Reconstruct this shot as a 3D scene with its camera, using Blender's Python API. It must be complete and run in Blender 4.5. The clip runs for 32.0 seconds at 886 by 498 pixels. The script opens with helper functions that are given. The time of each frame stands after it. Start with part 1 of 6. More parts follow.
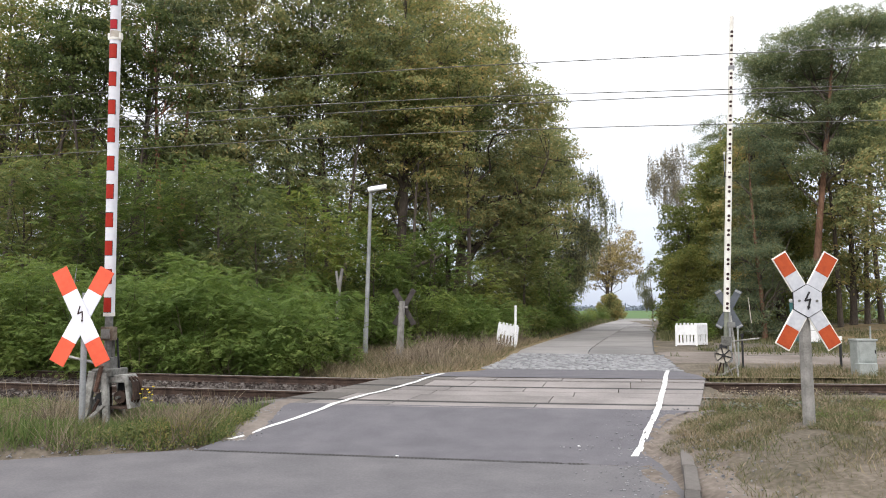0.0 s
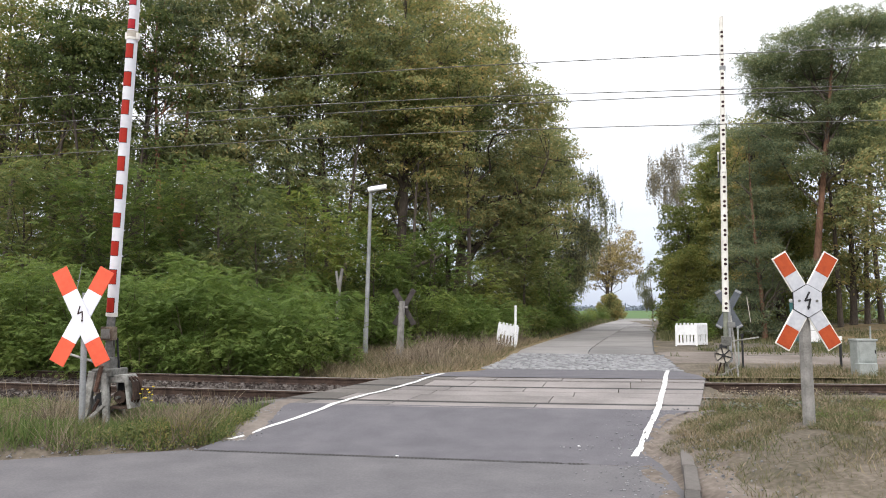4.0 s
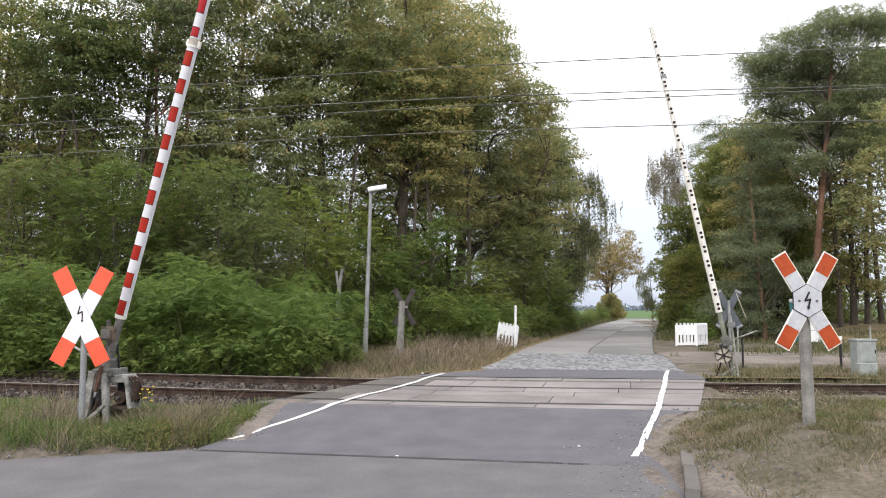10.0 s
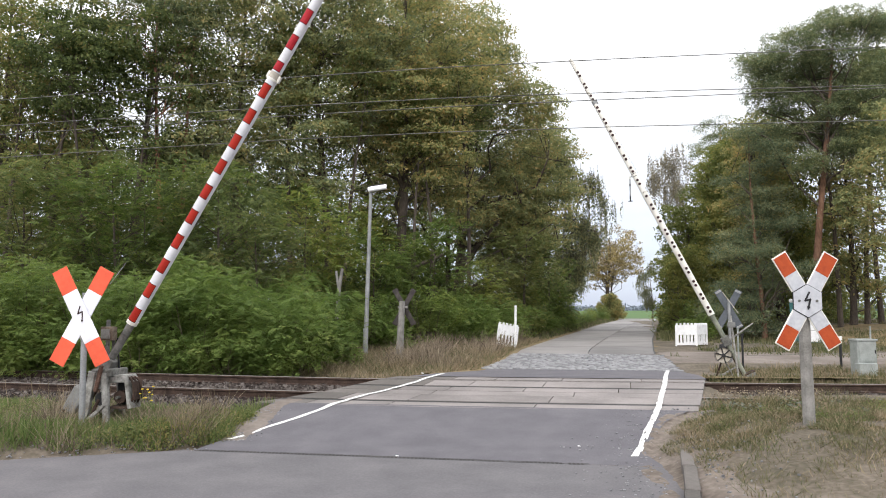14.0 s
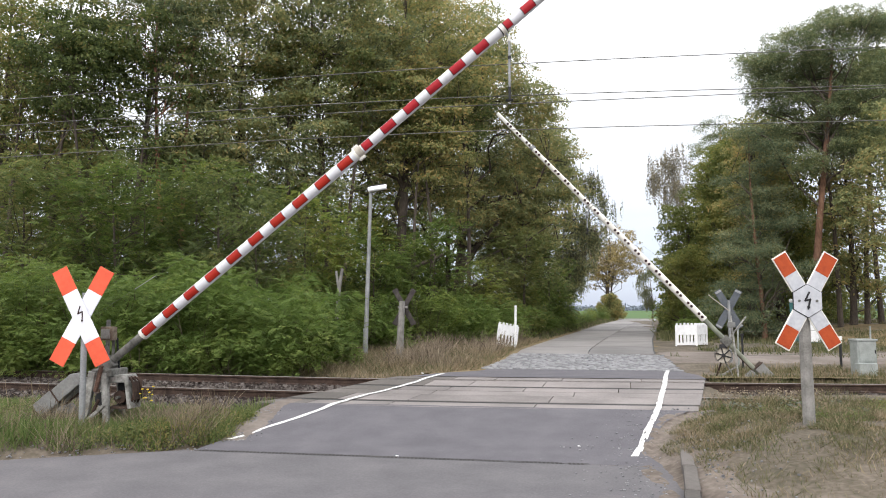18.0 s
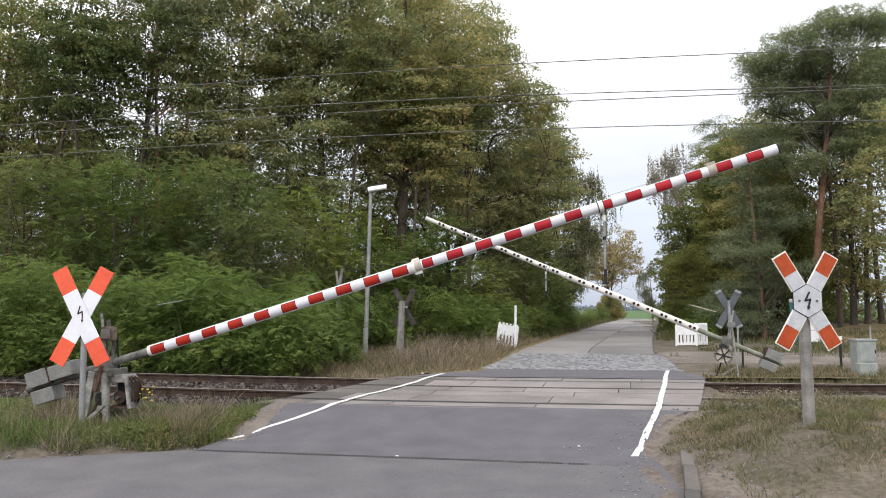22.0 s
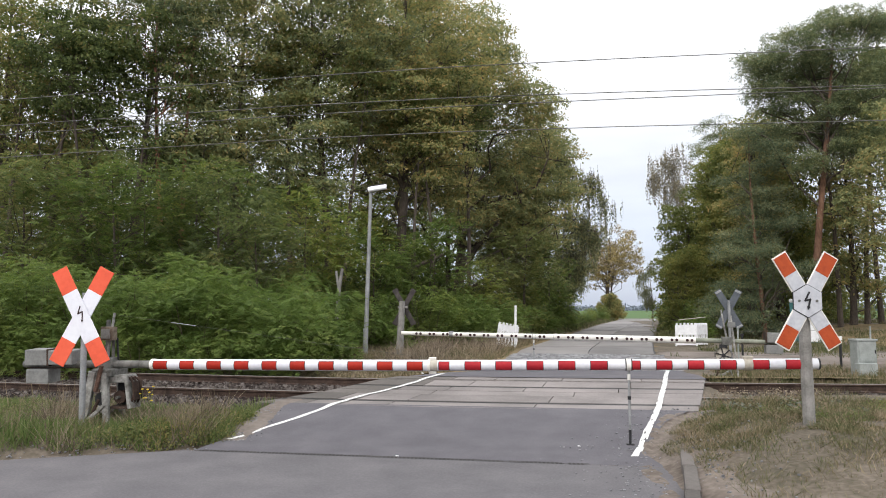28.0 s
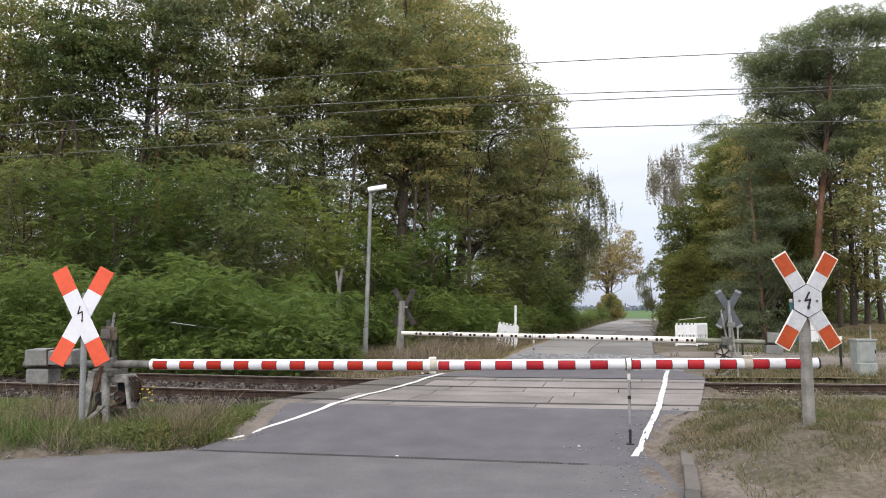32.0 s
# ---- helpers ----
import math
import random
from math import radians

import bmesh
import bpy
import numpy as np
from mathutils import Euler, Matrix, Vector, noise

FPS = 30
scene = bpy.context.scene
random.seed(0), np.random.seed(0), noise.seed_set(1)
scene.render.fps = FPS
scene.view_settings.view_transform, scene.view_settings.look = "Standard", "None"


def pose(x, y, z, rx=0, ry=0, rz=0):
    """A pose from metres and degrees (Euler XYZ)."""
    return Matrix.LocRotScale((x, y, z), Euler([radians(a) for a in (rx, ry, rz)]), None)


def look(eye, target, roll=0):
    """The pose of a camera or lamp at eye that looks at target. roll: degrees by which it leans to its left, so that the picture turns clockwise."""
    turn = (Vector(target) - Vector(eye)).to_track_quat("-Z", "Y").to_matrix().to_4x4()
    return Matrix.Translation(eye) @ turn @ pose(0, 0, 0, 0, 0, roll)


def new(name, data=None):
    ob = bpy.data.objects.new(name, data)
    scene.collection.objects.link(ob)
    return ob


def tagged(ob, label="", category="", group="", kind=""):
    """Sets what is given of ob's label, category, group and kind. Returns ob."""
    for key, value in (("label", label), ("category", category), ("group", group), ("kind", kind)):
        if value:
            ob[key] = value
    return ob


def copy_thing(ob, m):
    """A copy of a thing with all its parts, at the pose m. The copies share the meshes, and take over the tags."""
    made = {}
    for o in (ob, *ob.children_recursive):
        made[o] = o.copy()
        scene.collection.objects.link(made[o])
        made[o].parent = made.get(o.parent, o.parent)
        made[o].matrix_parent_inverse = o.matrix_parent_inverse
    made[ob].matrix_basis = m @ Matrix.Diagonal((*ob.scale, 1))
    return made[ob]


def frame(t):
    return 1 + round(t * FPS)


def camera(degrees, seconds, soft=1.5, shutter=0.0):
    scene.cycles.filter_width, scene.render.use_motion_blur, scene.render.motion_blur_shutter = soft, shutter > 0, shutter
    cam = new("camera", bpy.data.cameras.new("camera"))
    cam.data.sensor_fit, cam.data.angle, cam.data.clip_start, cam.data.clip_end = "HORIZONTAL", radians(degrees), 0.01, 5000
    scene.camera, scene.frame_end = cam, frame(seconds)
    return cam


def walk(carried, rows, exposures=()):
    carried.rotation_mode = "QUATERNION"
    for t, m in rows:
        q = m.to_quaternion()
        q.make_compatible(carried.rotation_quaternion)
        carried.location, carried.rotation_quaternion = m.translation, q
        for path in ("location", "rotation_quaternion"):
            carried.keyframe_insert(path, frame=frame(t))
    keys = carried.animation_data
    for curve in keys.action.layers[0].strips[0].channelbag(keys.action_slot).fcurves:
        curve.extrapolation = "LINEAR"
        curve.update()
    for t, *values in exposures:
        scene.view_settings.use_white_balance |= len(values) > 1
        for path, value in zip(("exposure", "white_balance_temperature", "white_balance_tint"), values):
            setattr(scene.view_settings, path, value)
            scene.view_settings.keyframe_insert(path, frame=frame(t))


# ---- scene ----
cam = camera(64.2, 32.0, soft=1.0)
EYE = (0.0, 0.0, 1.67)
TRIPOD = pose(EYE[0], EYE[1], EYE[2], 90 + 4.893, 0, 0)
walk(cam, [(0.0, TRIPOD), (32.0, TRIPOD)], exposures=[(0, 0.5), (18.5, 0.5), (22.5, 0.3), (32, 0.3)])

# ---- light: an overcast autumn day ----
SUN_EL, SUN_AZ = 36.0, 205.0
world = bpy.data.worlds.new("overcast")
scene.world = world
world.use_nodes = True


def build_sky():
    nt = world.node_tree
    nt.nodes.clear()
    out = nt.nodes.new("ShaderNodeOutputWorld")
    bg = nt.nodes.new("ShaderNodeBackground")
    sky = nt.nodes.new("ShaderNodeTexSky")
    sky.sky_type, sky.sun_disc = "NISHITA", False
    sky.sun_elevation, sky.sun_rotation = radians(SUN_EL), radians(SUN_AZ)
    tc = nt.nodes.new("ShaderNodeTexCoord")
    sep = nt.nodes.new("ShaderNodeSeparateXYZ")
    nt.links.new(tc.outputs["Generated"], sep.inputs[0])
    ramp = nt.nodes.new("ShaderNodeValToRGB")
    els = ramp.color_ramp.elements
    for i, (at, col) in enumerate(((0.0, (0.42, 0.47, 0.60)), (0.1, (0.57, 0.60, 0.70)), (0.2, (0.74, 0.75, 0.79)), (0.4, (1.1, 1.09, 1.1)), (1.0, (2.0, 1.99, 1.98)))):
        if i > 1:
            els.new(0.5)
        els[i].position, els[i].color = at, (*col, 1)
    nt.links.new(sep.outputs["Z"], ramp.inputs[0])
    mp = nt.nodes.new("ShaderNodeMapping")
    mp.inputs["Scale"].default_value = (3, 3, 14)
    nt.links.new(tc.outputs["Generated"], mp.inputs[0])
    noi = nt.nodes.new("ShaderNodeTexNoise")
    noi.inputs["Scale"].default_value = 1.6
    noi.inputs["Detail"].default_value = 5
    nt.links.new(mp.outputs[0], noi.inputs["Vector"])
    cl = nt.nodes.new("ShaderNodeMapRange")
    cl.inputs["From Min"].default_value, cl.inputs["From Max"].default_value = 0.3, 0.7
    cl.inputs["To Min"].default_value, cl.inputs["To Max"].default_value = 0.93, 1.07
    nt.links.new(noi.outputs["Fac"], cl.inputs["Value"])
    mul = nt.nodes.new("ShaderNodeVectorMath")
    mul.operation = "SCALE"
    nt.links.new(ramp.outputs[0], mul.inputs[0])
    nt.links.new(cl.outputs[0], mul.inputs["Scale"])
    # thin blue from above the cloud deck
    dim = nt.nodes.new("ShaderNodeVectorMath")
    dim.operation = "SCALE"
    dim.inputs["Scale"].default_value = 0.02
    nt.links.new(sky.outputs[0], dim.inputs[0])
    add = nt.nodes.new("ShaderNodeVectorMath")
    add.operation = "ADD"
    nt.links.new(mul.outputs[0], add.inputs[0])
    nt.links.new(dim.outputs[0], add.inputs[1])
    nt.links.new(add.outputs[0], bg.inputs["Color"])
    bg.inputs["Strength"].default_value = 0.95
    nt.links.new(bg.outputs[0], out.inputs[0])


build_sky()
sun = new("sun", bpy.data.lights.new("sun", "SUN"))
sun.data.energy, sun.data.angle, sun.data.color = 1.3, radians(50), (1.0, 0.96, 0.9)
sun.matrix_basis = look((-20, -38, 40), (0, 12, 0))

# ---- materials ----


def mat(name, stops, rough=0.8, metal=0.0, scale=6.0, fine=60.0, fine_mix=0.35, bump=0.15, dist=0.01,
        coords="Object", island=0.0, stretch=(1, 1, 1), transmit=0.0, spec=0.3, per_object=0.0):
    """Two-scale noise between colour stops, fine bump; optional variation by island or by object."""
    m = bpy.data.materials.new(name)
    m.use_nodes = True
    nt = m.node_tree
    b = nt.nodes["Principled BSDF"]
    b.inputs["Roughness"].default_value, b.inputs["Metallic"].default_value = rough, metal
    b.inputs["Specular IOR Level"].default_value = spec
    tc = nt.nodes.new("ShaderNodeTexCoord")
    mp = nt.nodes.new("ShaderNodeMapping")
    mp.inputs["Scale"].default_value = stretch
    nt.links.new(tc.outputs[coords], mp.inputs[0])
    big = nt.nodes.new("ShaderNodeTexNoise")
    big.inputs["Scale"].default_value, big.inputs["Detail"].default_value = scale, 6
    small = nt.nodes.new("ShaderNodeTexNoise")
    small.inputs["Scale"].default_value, small.inputs["Detail"].default_value = fine, 4
    for n in (big, small):
        nt.links.new(mp.outputs[0], n.inputs["Vector"])
    mix = nt.nodes.new("ShaderNodeMix")
    mix.inputs["Factor"].default_value = fine_mix
    nt.links.new(big.outputs["Fac"], mix.inputs["A"])
    nt.links.new(small.outputs["Fac"], mix.inputs["B"])
    fac = mix.outputs["Result"]
    for share in (island, per_object):
        if not share:
            continue
        src = nt.nodes.new("ShaderNodeNewGeometry").outputs["Random Per Island"] if share is island else nt.nodes.new("ShaderNodeObjectInfo").outputs["Random"]
        mi = nt.nodes.new("ShaderNodeMix")
        mi.inputs["Factor"].default_value = share
        nt.links.new(fac, mi.inputs["A"])
        nt.links.new(src, mi.inputs["B"])
        fac = mi.outputs["Result"]
    ramp = nt.nodes.new("ShaderNodeValToRGB")
    els = ramp.color_ramp.elements
    while len(els) < len(stops):
        els.new(0.5)
    for i, col in enumerate(stops):
        els[i].position = 0.36 + 0.28 * i / max(1, len(stops) - 1) if not island else 0.34 + 0.32 * i / max(1, len(stops) - 1)
        els[i].color = (*col, 1)
    nt.links.new(fac, ramp.inputs[0])
    nt.links.new(ramp.outputs[0], b.inputs["Base Color"])
    if bump:
        bp = nt.nodes.new("ShaderNodeBump")
        bp.inputs["Strength"].default_value, bp.inputs["Distance"].default_value = bump, dist
        nt.links.new(small.outputs["Fac"], bp.inputs["Height"])
        nt.links.new(bp.outputs[0], b.inputs["Normal"])
    if transmit:
        tr = nt.nodes.new("ShaderNodeBsdfTranslucent")
        nt.links.new(ramp.outputs[0], tr.inputs["Color"])
        ms = nt.nodes.new("ShaderNodeMixShader")
        ms.inputs[0].default_value = transmit
        nt.links.new(b.outputs[0], ms.inputs[1])
        nt.links.new(tr.outputs[0], ms.inputs[2])
        nt.links.new(ms.outputs[0], nt.nodes["Material Output"].inputs[0])
    return m


ASPHALT = mat("asphalt", [(0.084, 0.0799, 0.0911), (0.102, 0.0972, 0.11), (0.123, 0.116, 0.129)], 0.85, scale=2.2, fine=60, fine_mix=0.45, bump=0.4, dist=0.004)
ASPHALT_OLD = mat("worn_asphalt", [(0.0915, 0.0873, 0.0948), (0.112, 0.107, 0.115), (0.138, 0.13, 0.138)], 0.88, scale=1.6, fine=50, fine_mix=0.45, bump=0.4, dist=0.004)
CONCRETE = mat("concrete", [(0.137, 0.131, 0.131), (0.191, 0.181, 0.18), (0.241, 0.227, 0.223)], 0.85, scale=0.6, fine=30, bump=0.25, dist=0.004, per_object=0.3)
SLAB = mat("slab_concrete", [(0.138, 0.125, 0.122), (0.191, 0.173, 0.169), (0.247, 0.223, 0.218)], 0.8, scale=1.2, fine=30, bump=0.25, dist=0.004, per_object=0.15)
SOIL = mat("verge_soil", [(0.062, 0.055, 0.037), (0.105, 0.087, 0.066), (0.16, 0.132, 0.108)], 0.95, scale=1.3, fine=16, fine_mix=0.5, bump=0.6, dist=0.03)
SLAB_DIRTY = mat("soiled_slab", [(0.0677, 0.0619, 0.0583), (0.1, 0.0907, 0.0842), (0.136, 0.123, 0.116)], 0.9, scale=1.2, fine=25, bump=0.3, dist=0.004, per_object=0.3)
STAND = mat("pale_stand_paint", [(0.10, 0.095, 0.085), (0.25, 0.245, 0.23), (0.42, 0.415, 0.39)], 0.85, scale=5, fine=22)
BALLAST = mat("ballast_stone", [(0.0252, 0.0187, 0.0166), (0.054, 0.0418, 0.0374), (0.108, 0.0936, 0.0864)], 0.9, scale=3, fine=20, island=0.6, bump=0.3)
COBBLE = mat("cobble_stone", [(0.126, 0.126, 0.135), (0.175, 0.175, 0.185), (0.23, 0.23, 0.239)], 0.6, scale=4, fine=30, island=0.5, bump=0.3)
COBBLE_PIECE = mat("cobble_stone_piece", [(0.126, 0.126, 0.135), (0.175, 0.175, 0.185), (0.23, 0.23, 0.239)], 0.6, scale=4, fine=30, per_object=0.5, bump=0.3)
WHITE_LINE = mat("road_paint", [(0.465, 0.465, 0.465), (0.67, 0.67, 0.66), (0.744, 0.744, 0.735)], 0.7, scale=5, fine=40, fine_mix=0.5, bump=0.2)
RUST = mat("rusty_steel", [(0.022, 0.014, 0.011), (0.048, 0.03, 0.023), (0.08, 0.052, 0.04)], 0.85, 0.1, scale=6, fine=50)
RAIL_TOP = mat("polished_rail", [(0.10, 0.085, 0.078), (0.16, 0.14, 0.13), (0.22, 0.2, 0.19)], 0.45, 0.6, scale=8, fine=40, bump=0.05)
TIMBER = mat("sleeper_wood", [(0.04, 0.032, 0.028), (0.07, 0.058, 0.05), (0.12, 0.1, 0.09)], 0.9, scale=4, fine=40)
RED = mat("red_film", [(0.285, 0.016, 0.00889), (0.336, 0.0211, 0.0108), (0.368, 0.0253, 0.0128)], 0.6, scale=3, fine=30, bump=0.04, spec=0.2)
DEEP_RED = mat("deep_red_film", [(0.28, 0.012, 0.02), (0.34, 0.016, 0.024), (0.40, 0.022, 0.03)], 0.6, scale=3, fine=30, bump=0.04, spec=0.2)
SIGN_RED = mat("sign_red", [(0.66, 0.09, 0.045), (0.74, 0.105, 0.05), (0.78, 0.12, 0.06)], 0.5, scale=3, fine=20, bump=0.02)
SIGN_ORANGE = mat("faded_sign_red", [(0.326, 0.0493, 0.0132), (0.387, 0.0625, 0.0167), (0.434, 0.0792, 0.0194)], 0.5, scale=9, fine=50, bump=0.02)
SIGN_WHITE = mat("sign_white", [(0.66, 0.66, 0.72), (0.74, 0.74, 0.80), (0.78, 0.78, 0.83)], 0.5, scale=3, fine=20, bump=0.02)
SIGN_GREY = mat("grey_white_enamel", [(0.40, 0.41, 0.45), (0.47, 0.48, 0.52), (0.54, 0.55, 0.58)], 0.5, scale=6, fine=30, bump=0.02)
CREAM = mat("cream_paint", [(0.60, 0.575, 0.53), (0.69, 0.67, 0.62), (0.75, 0.735, 0.69)], 0.5, scale=3, fine=20, bump=0.03)
BOOM_WHITE = mat("boom_white", [(0.54, 0.54, 0.577), (0.63, 0.63, 0.67), (0.684, 0.684, 0.716)], 0.45, scale=2, fine=18, bump=0.03)
BLACK = mat("black_paint", [(0.012, 0.012, 0.014), (0.02, 0.02, 0.022), (0.03, 0.03, 0.032)], 0.6)
DARK_RED = mat("dark_maroon", [(0.0175, 0.0042, 0.0056), (0.0245, 0.0056, 0.007), (0.0315, 0.007, 0.0091)], 0.5)
GREY_STEEL = mat("galvanised_steel", [(0.20, 0.205, 0.21), (0.27, 0.275, 0.28), (0.34, 0.345, 0.35)], 0.6, 0.3, scale=4, fine=40)
DULL_STEEL = mat("weathered_grey_steel", [(0.07, 0.068, 0.06), (0.14, 0.138, 0.128), (0.22, 0.215, 0.2)], 0.8, 0.1, scale=5, fine=30)
GREEN_GREY = mat("grey_green_paint", [(0.13, 0.14, 0.11), (0.19, 0.20, 0.16), (0.25, 0.26, 0.21)], 0.7, scale=4, fine=30)
POST_CONCRETE = mat("post_concrete", [(0.145, 0.136, 0.128), (0.212, 0.204, 0.191), (0.281, 0.268, 0.255)], 0.9, scale=5, fine=50, bump=0.3)
WEIGHT = mat("cast_weight", [(0.138, 0.138, 0.134), (0.194, 0.194, 0.19), (0.25, 0.25, 0.243)], 0.85, scale=4, fine=30)
LAMP_SHELL = mat("lamp_shell", [(0.62, 0.62, 0.64), (0.72, 0.72, 0.74), (0.78, 0.78, 0.8)], 0.4)
FENCE_WHITE = mat("white_plastic", [(0.62, 0.62, 0.63), (0.72, 0.72, 0.73), (0.78, 0.78, 0.79)], 0.5)
CABINET = mat("cabinet_paint", [(0.20, 0.22, 0.21), (0.27, 0.29, 0.28), (0.33, 0.35, 0.34)], 0.7, scale=4, fine=30)
BARK = mat("bark", [(0.045, 0.036, 0.03), (0.085, 0.068, 0.056), (0.14, 0.115, 0.095)], 0.95, scale=3, fine=22, bump=0.8, dist=0.03, stretch=(1, 1, 0.25))
PINE_BARK = mat("pine_bark", [(0.086, 0.048, 0.035), (0.166, 0.092, 0.062), (0.245, 0.141, 0.094)], 0.95, scale=3, fine=18, bump=0.8, dist=0.03, stretch=(1, 1, 0.3))
RED_BARK = mat("orange_pine_bark", [(0.15, 0.075, 0.05), (0.27, 0.13, 0.085), (0.38, 0.2, 0.13)], 0.95, scale=3, fine=18, bump=0.8, dist=0.03, stretch=(1, 1, 0.3))
BIRCH_BARK = mat("birch_bark", [(0.06, 0.055, 0.05), (0.32, 0.31, 0.29), (0.45, 0.44, 0.41)], 0.9, scale=3, fine=10, bump=0.3, stretch=(1, 1, 3))
LEAF_OLIVE = mat("olive_leaves", [(0.129, 0.16, 0.0831), (0.225, 0.263, 0.122), (0.33, 0.333, 0.145), (0.488, 0.376, 0.164)], 0.65, scale=0.8, fine=2.6, fine_mix=0.4, island=0.24, per_object=0.1, bump=0, transmit=0.55)
LEAF_GREEN = mat("green_leaves", [(0.0731, 0.116, 0.0328), (0.14, 0.197, 0.049), (0.212, 0.264, 0.0624), (0.299, 0.277, 0.073)], 0.6, scale=0.8, fine=2.6, fine_mix=0.4, island=0.24, per_object=0.17, bump=0, transmit=0.55)
LEAF_PINE = mat("pine_needles", [(0.0874, 0.12, 0.067), (0.152, 0.194, 0.0992), (0.216, 0.246, 0.121), (0.292, 0.3, 0.14)], 0.7, scale=0.8, fine=2.6, fine_mix=0.4, island=0.3, bump=0, transmit=0.5)
LEAF_YELLOW = mat("yellowing_leaves", [(0.0828, 0.114, 0.036), (0.148, 0.176, 0.0505), (0.214, 0.222, 0.0613), (0.282, 0.257, 0.0721)], 0.62, scale=0.8, fine=2.6, fine_mix=0.4, island=0.24, per_object=0.12, bump=0, transmit=0.55)
LEAF_YOUNG = mat("young_pine_needles", [(0.0821, 0.119, 0.0717), (0.14, 0.18, 0.102), (0.196, 0.224, 0.122), (0.254, 0.256, 0.13)], 0.7, scale=0.8, fine=2.6, fine_mix=0.4, island=0.3, bump=0, transmit=0.5)
LEAF_FRESH = mat("fresh_leaves", [(0.082, 0.132, 0.034), (0.132, 0.198, 0.048), (0.186, 0.252, 0.064), (0.256, 0.282, 0.082)], 0.6, scale=0.8, fine=2.6, fine_mix=0.4, island=0.15, bump=0, transmit=0.55)
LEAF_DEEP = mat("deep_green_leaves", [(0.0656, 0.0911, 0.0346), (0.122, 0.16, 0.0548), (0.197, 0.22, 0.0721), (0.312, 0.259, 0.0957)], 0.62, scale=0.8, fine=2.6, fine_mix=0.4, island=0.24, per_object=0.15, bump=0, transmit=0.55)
LEAF_OCHRE = mat("ochre_olive_leaves", [(0.149, 0.172, 0.0759), (0.241, 0.265, 0.103), (0.345, 0.322, 0.129), (0.483, 0.356, 0.144)], 0.65, scale=0.6, fine=2.6, fine_mix=0.4, island=0.3, bump=0, transmit=0.55)
LEAF_PALE = mat("pale_birch_leaves", [(0.14, 0.13, 0.09), (0.22, 0.2, 0.14), (0.3, 0.27, 0.19), (0.36, 0.31, 0.2)], 0.65, scale=0.5, fine=3, island=0.5, bump=0, transmit=0.4)
STEM_BARK = mat("thin_stem_bark", [(0.06, 0.05, 0.03), (0.1, 0.085, 0.05), (0.14, 0.12, 0.075)], 0.9, scale=3, fine=20, bump=0.3)
THISTLE = mat("grey_green_weed", [(0.0936, 0.108, 0.0828), (0.144, 0.158, 0.126), (0.202, 0.209, 0.173)], 0.85, scale=2, fine=8, island=0.3, bump=0, transmit=0.25)
DEAD_WEED = mat("dead_weed", [(0.099, 0.0765, 0.054), (0.171, 0.135, 0.099), (0.253, 0.203, 0.149), (0.324, 0.27, 0.198)], 0.9, scale=1.5, fine=5, island=0.4, bump=0, transmit=0.15)
DIRT = mat("trodden_soil", [(0.0828, 0.0662, 0.0533), (0.13, 0.107, 0.0907), (0.187, 0.158, 0.138)], 0.95, scale=1.6, fine=14, fine_mix=0.5, bump=0.4, dist=0.01)
LEAF_BIRCH = mat("birch_leaves", [(0.119, 0.141, 0.0778), (0.183, 0.207, 0.11), (0.259, 0.282, 0.143), (0.324, 0.318, 0.143)], 0.65, scale=0.5, fine=3, island=0.5, bump=0, transmit=0.4)
LEAF_MIX = mat("mixed_leaves", [(0.0885, 0.117, 0.053), (0.164, 0.19, 0.077), (0.248, 0.252, 0.0919), (0.337, 0.283, 0.108)], 0.62, scale=0.8, fine=2.6, fine_mix=0.4, island=0.24, per_object=0.17, bump=0, transmit=0.55)
LEAF_GOLD = mat("golden_leaves", [(0.19, 0.164, 0.072), (0.285, 0.233, 0.0994), (0.364, 0.294, 0.126), (0.428, 0.328, 0.144)], 0.65, scale=0.5, fine=3, island=0.5, bump=0, transmit=0.4)
GRASS = mat("grass_blades", [(0.058, 0.0745, 0.0282), (0.0952, 0.108, 0.0414), (0.137, 0.132, 0.0621), (0.199, 0.17, 0.0994)], 0.8, scale=1.2, fine=3, island=0.4, bump=0, transmit=0.25)
VERGE_GREEN = mat("verge_grass", [(0.0574, 0.0992, 0.0258), (0.0952, 0.147, 0.0389), (0.139, 0.184, 0.0567), (0.191, 0.213, 0.0891)], 0.8, scale=1.2, fine=3, island=0.3, bump=0, transmit=0.3)
STRAW = mat("dry_grass", [(0.117, 0.0972, 0.054), (0.18, 0.143, 0.0855), (0.242, 0.194, 0.126), (0.306, 0.242, 0.163)], 0.85, scale=0.6, fine=3, island=0.5, bump=0, transmit=0.2)
FIELD = mat("field_green", [(0.0432, 0.0864, 0.0216), (0.0576, 0.112, 0.0288), (0.072, 0.137, 0.036)], 0.9, scale=0.05, fine=1.0, bump=0.2)
LITTER = mat("leaf_litter", [(0.101, 0.0756, 0.0396), (0.158, 0.119, 0.0612), (0.238, 0.176, 0.0936)], 0.95, scale=1.5, fine=14, fine_mix=0.5, bump=0.6, dist=0.02)
SAND = mat("sandy_track", [(0.112, 0.0922, 0.0806), (0.158, 0.134, 0.119), (0.216, 0.186, 0.166)], 0.95, scale=0.8, fine=12, bump=0.4, dist=0.01)

# ---- mesh helpers ----


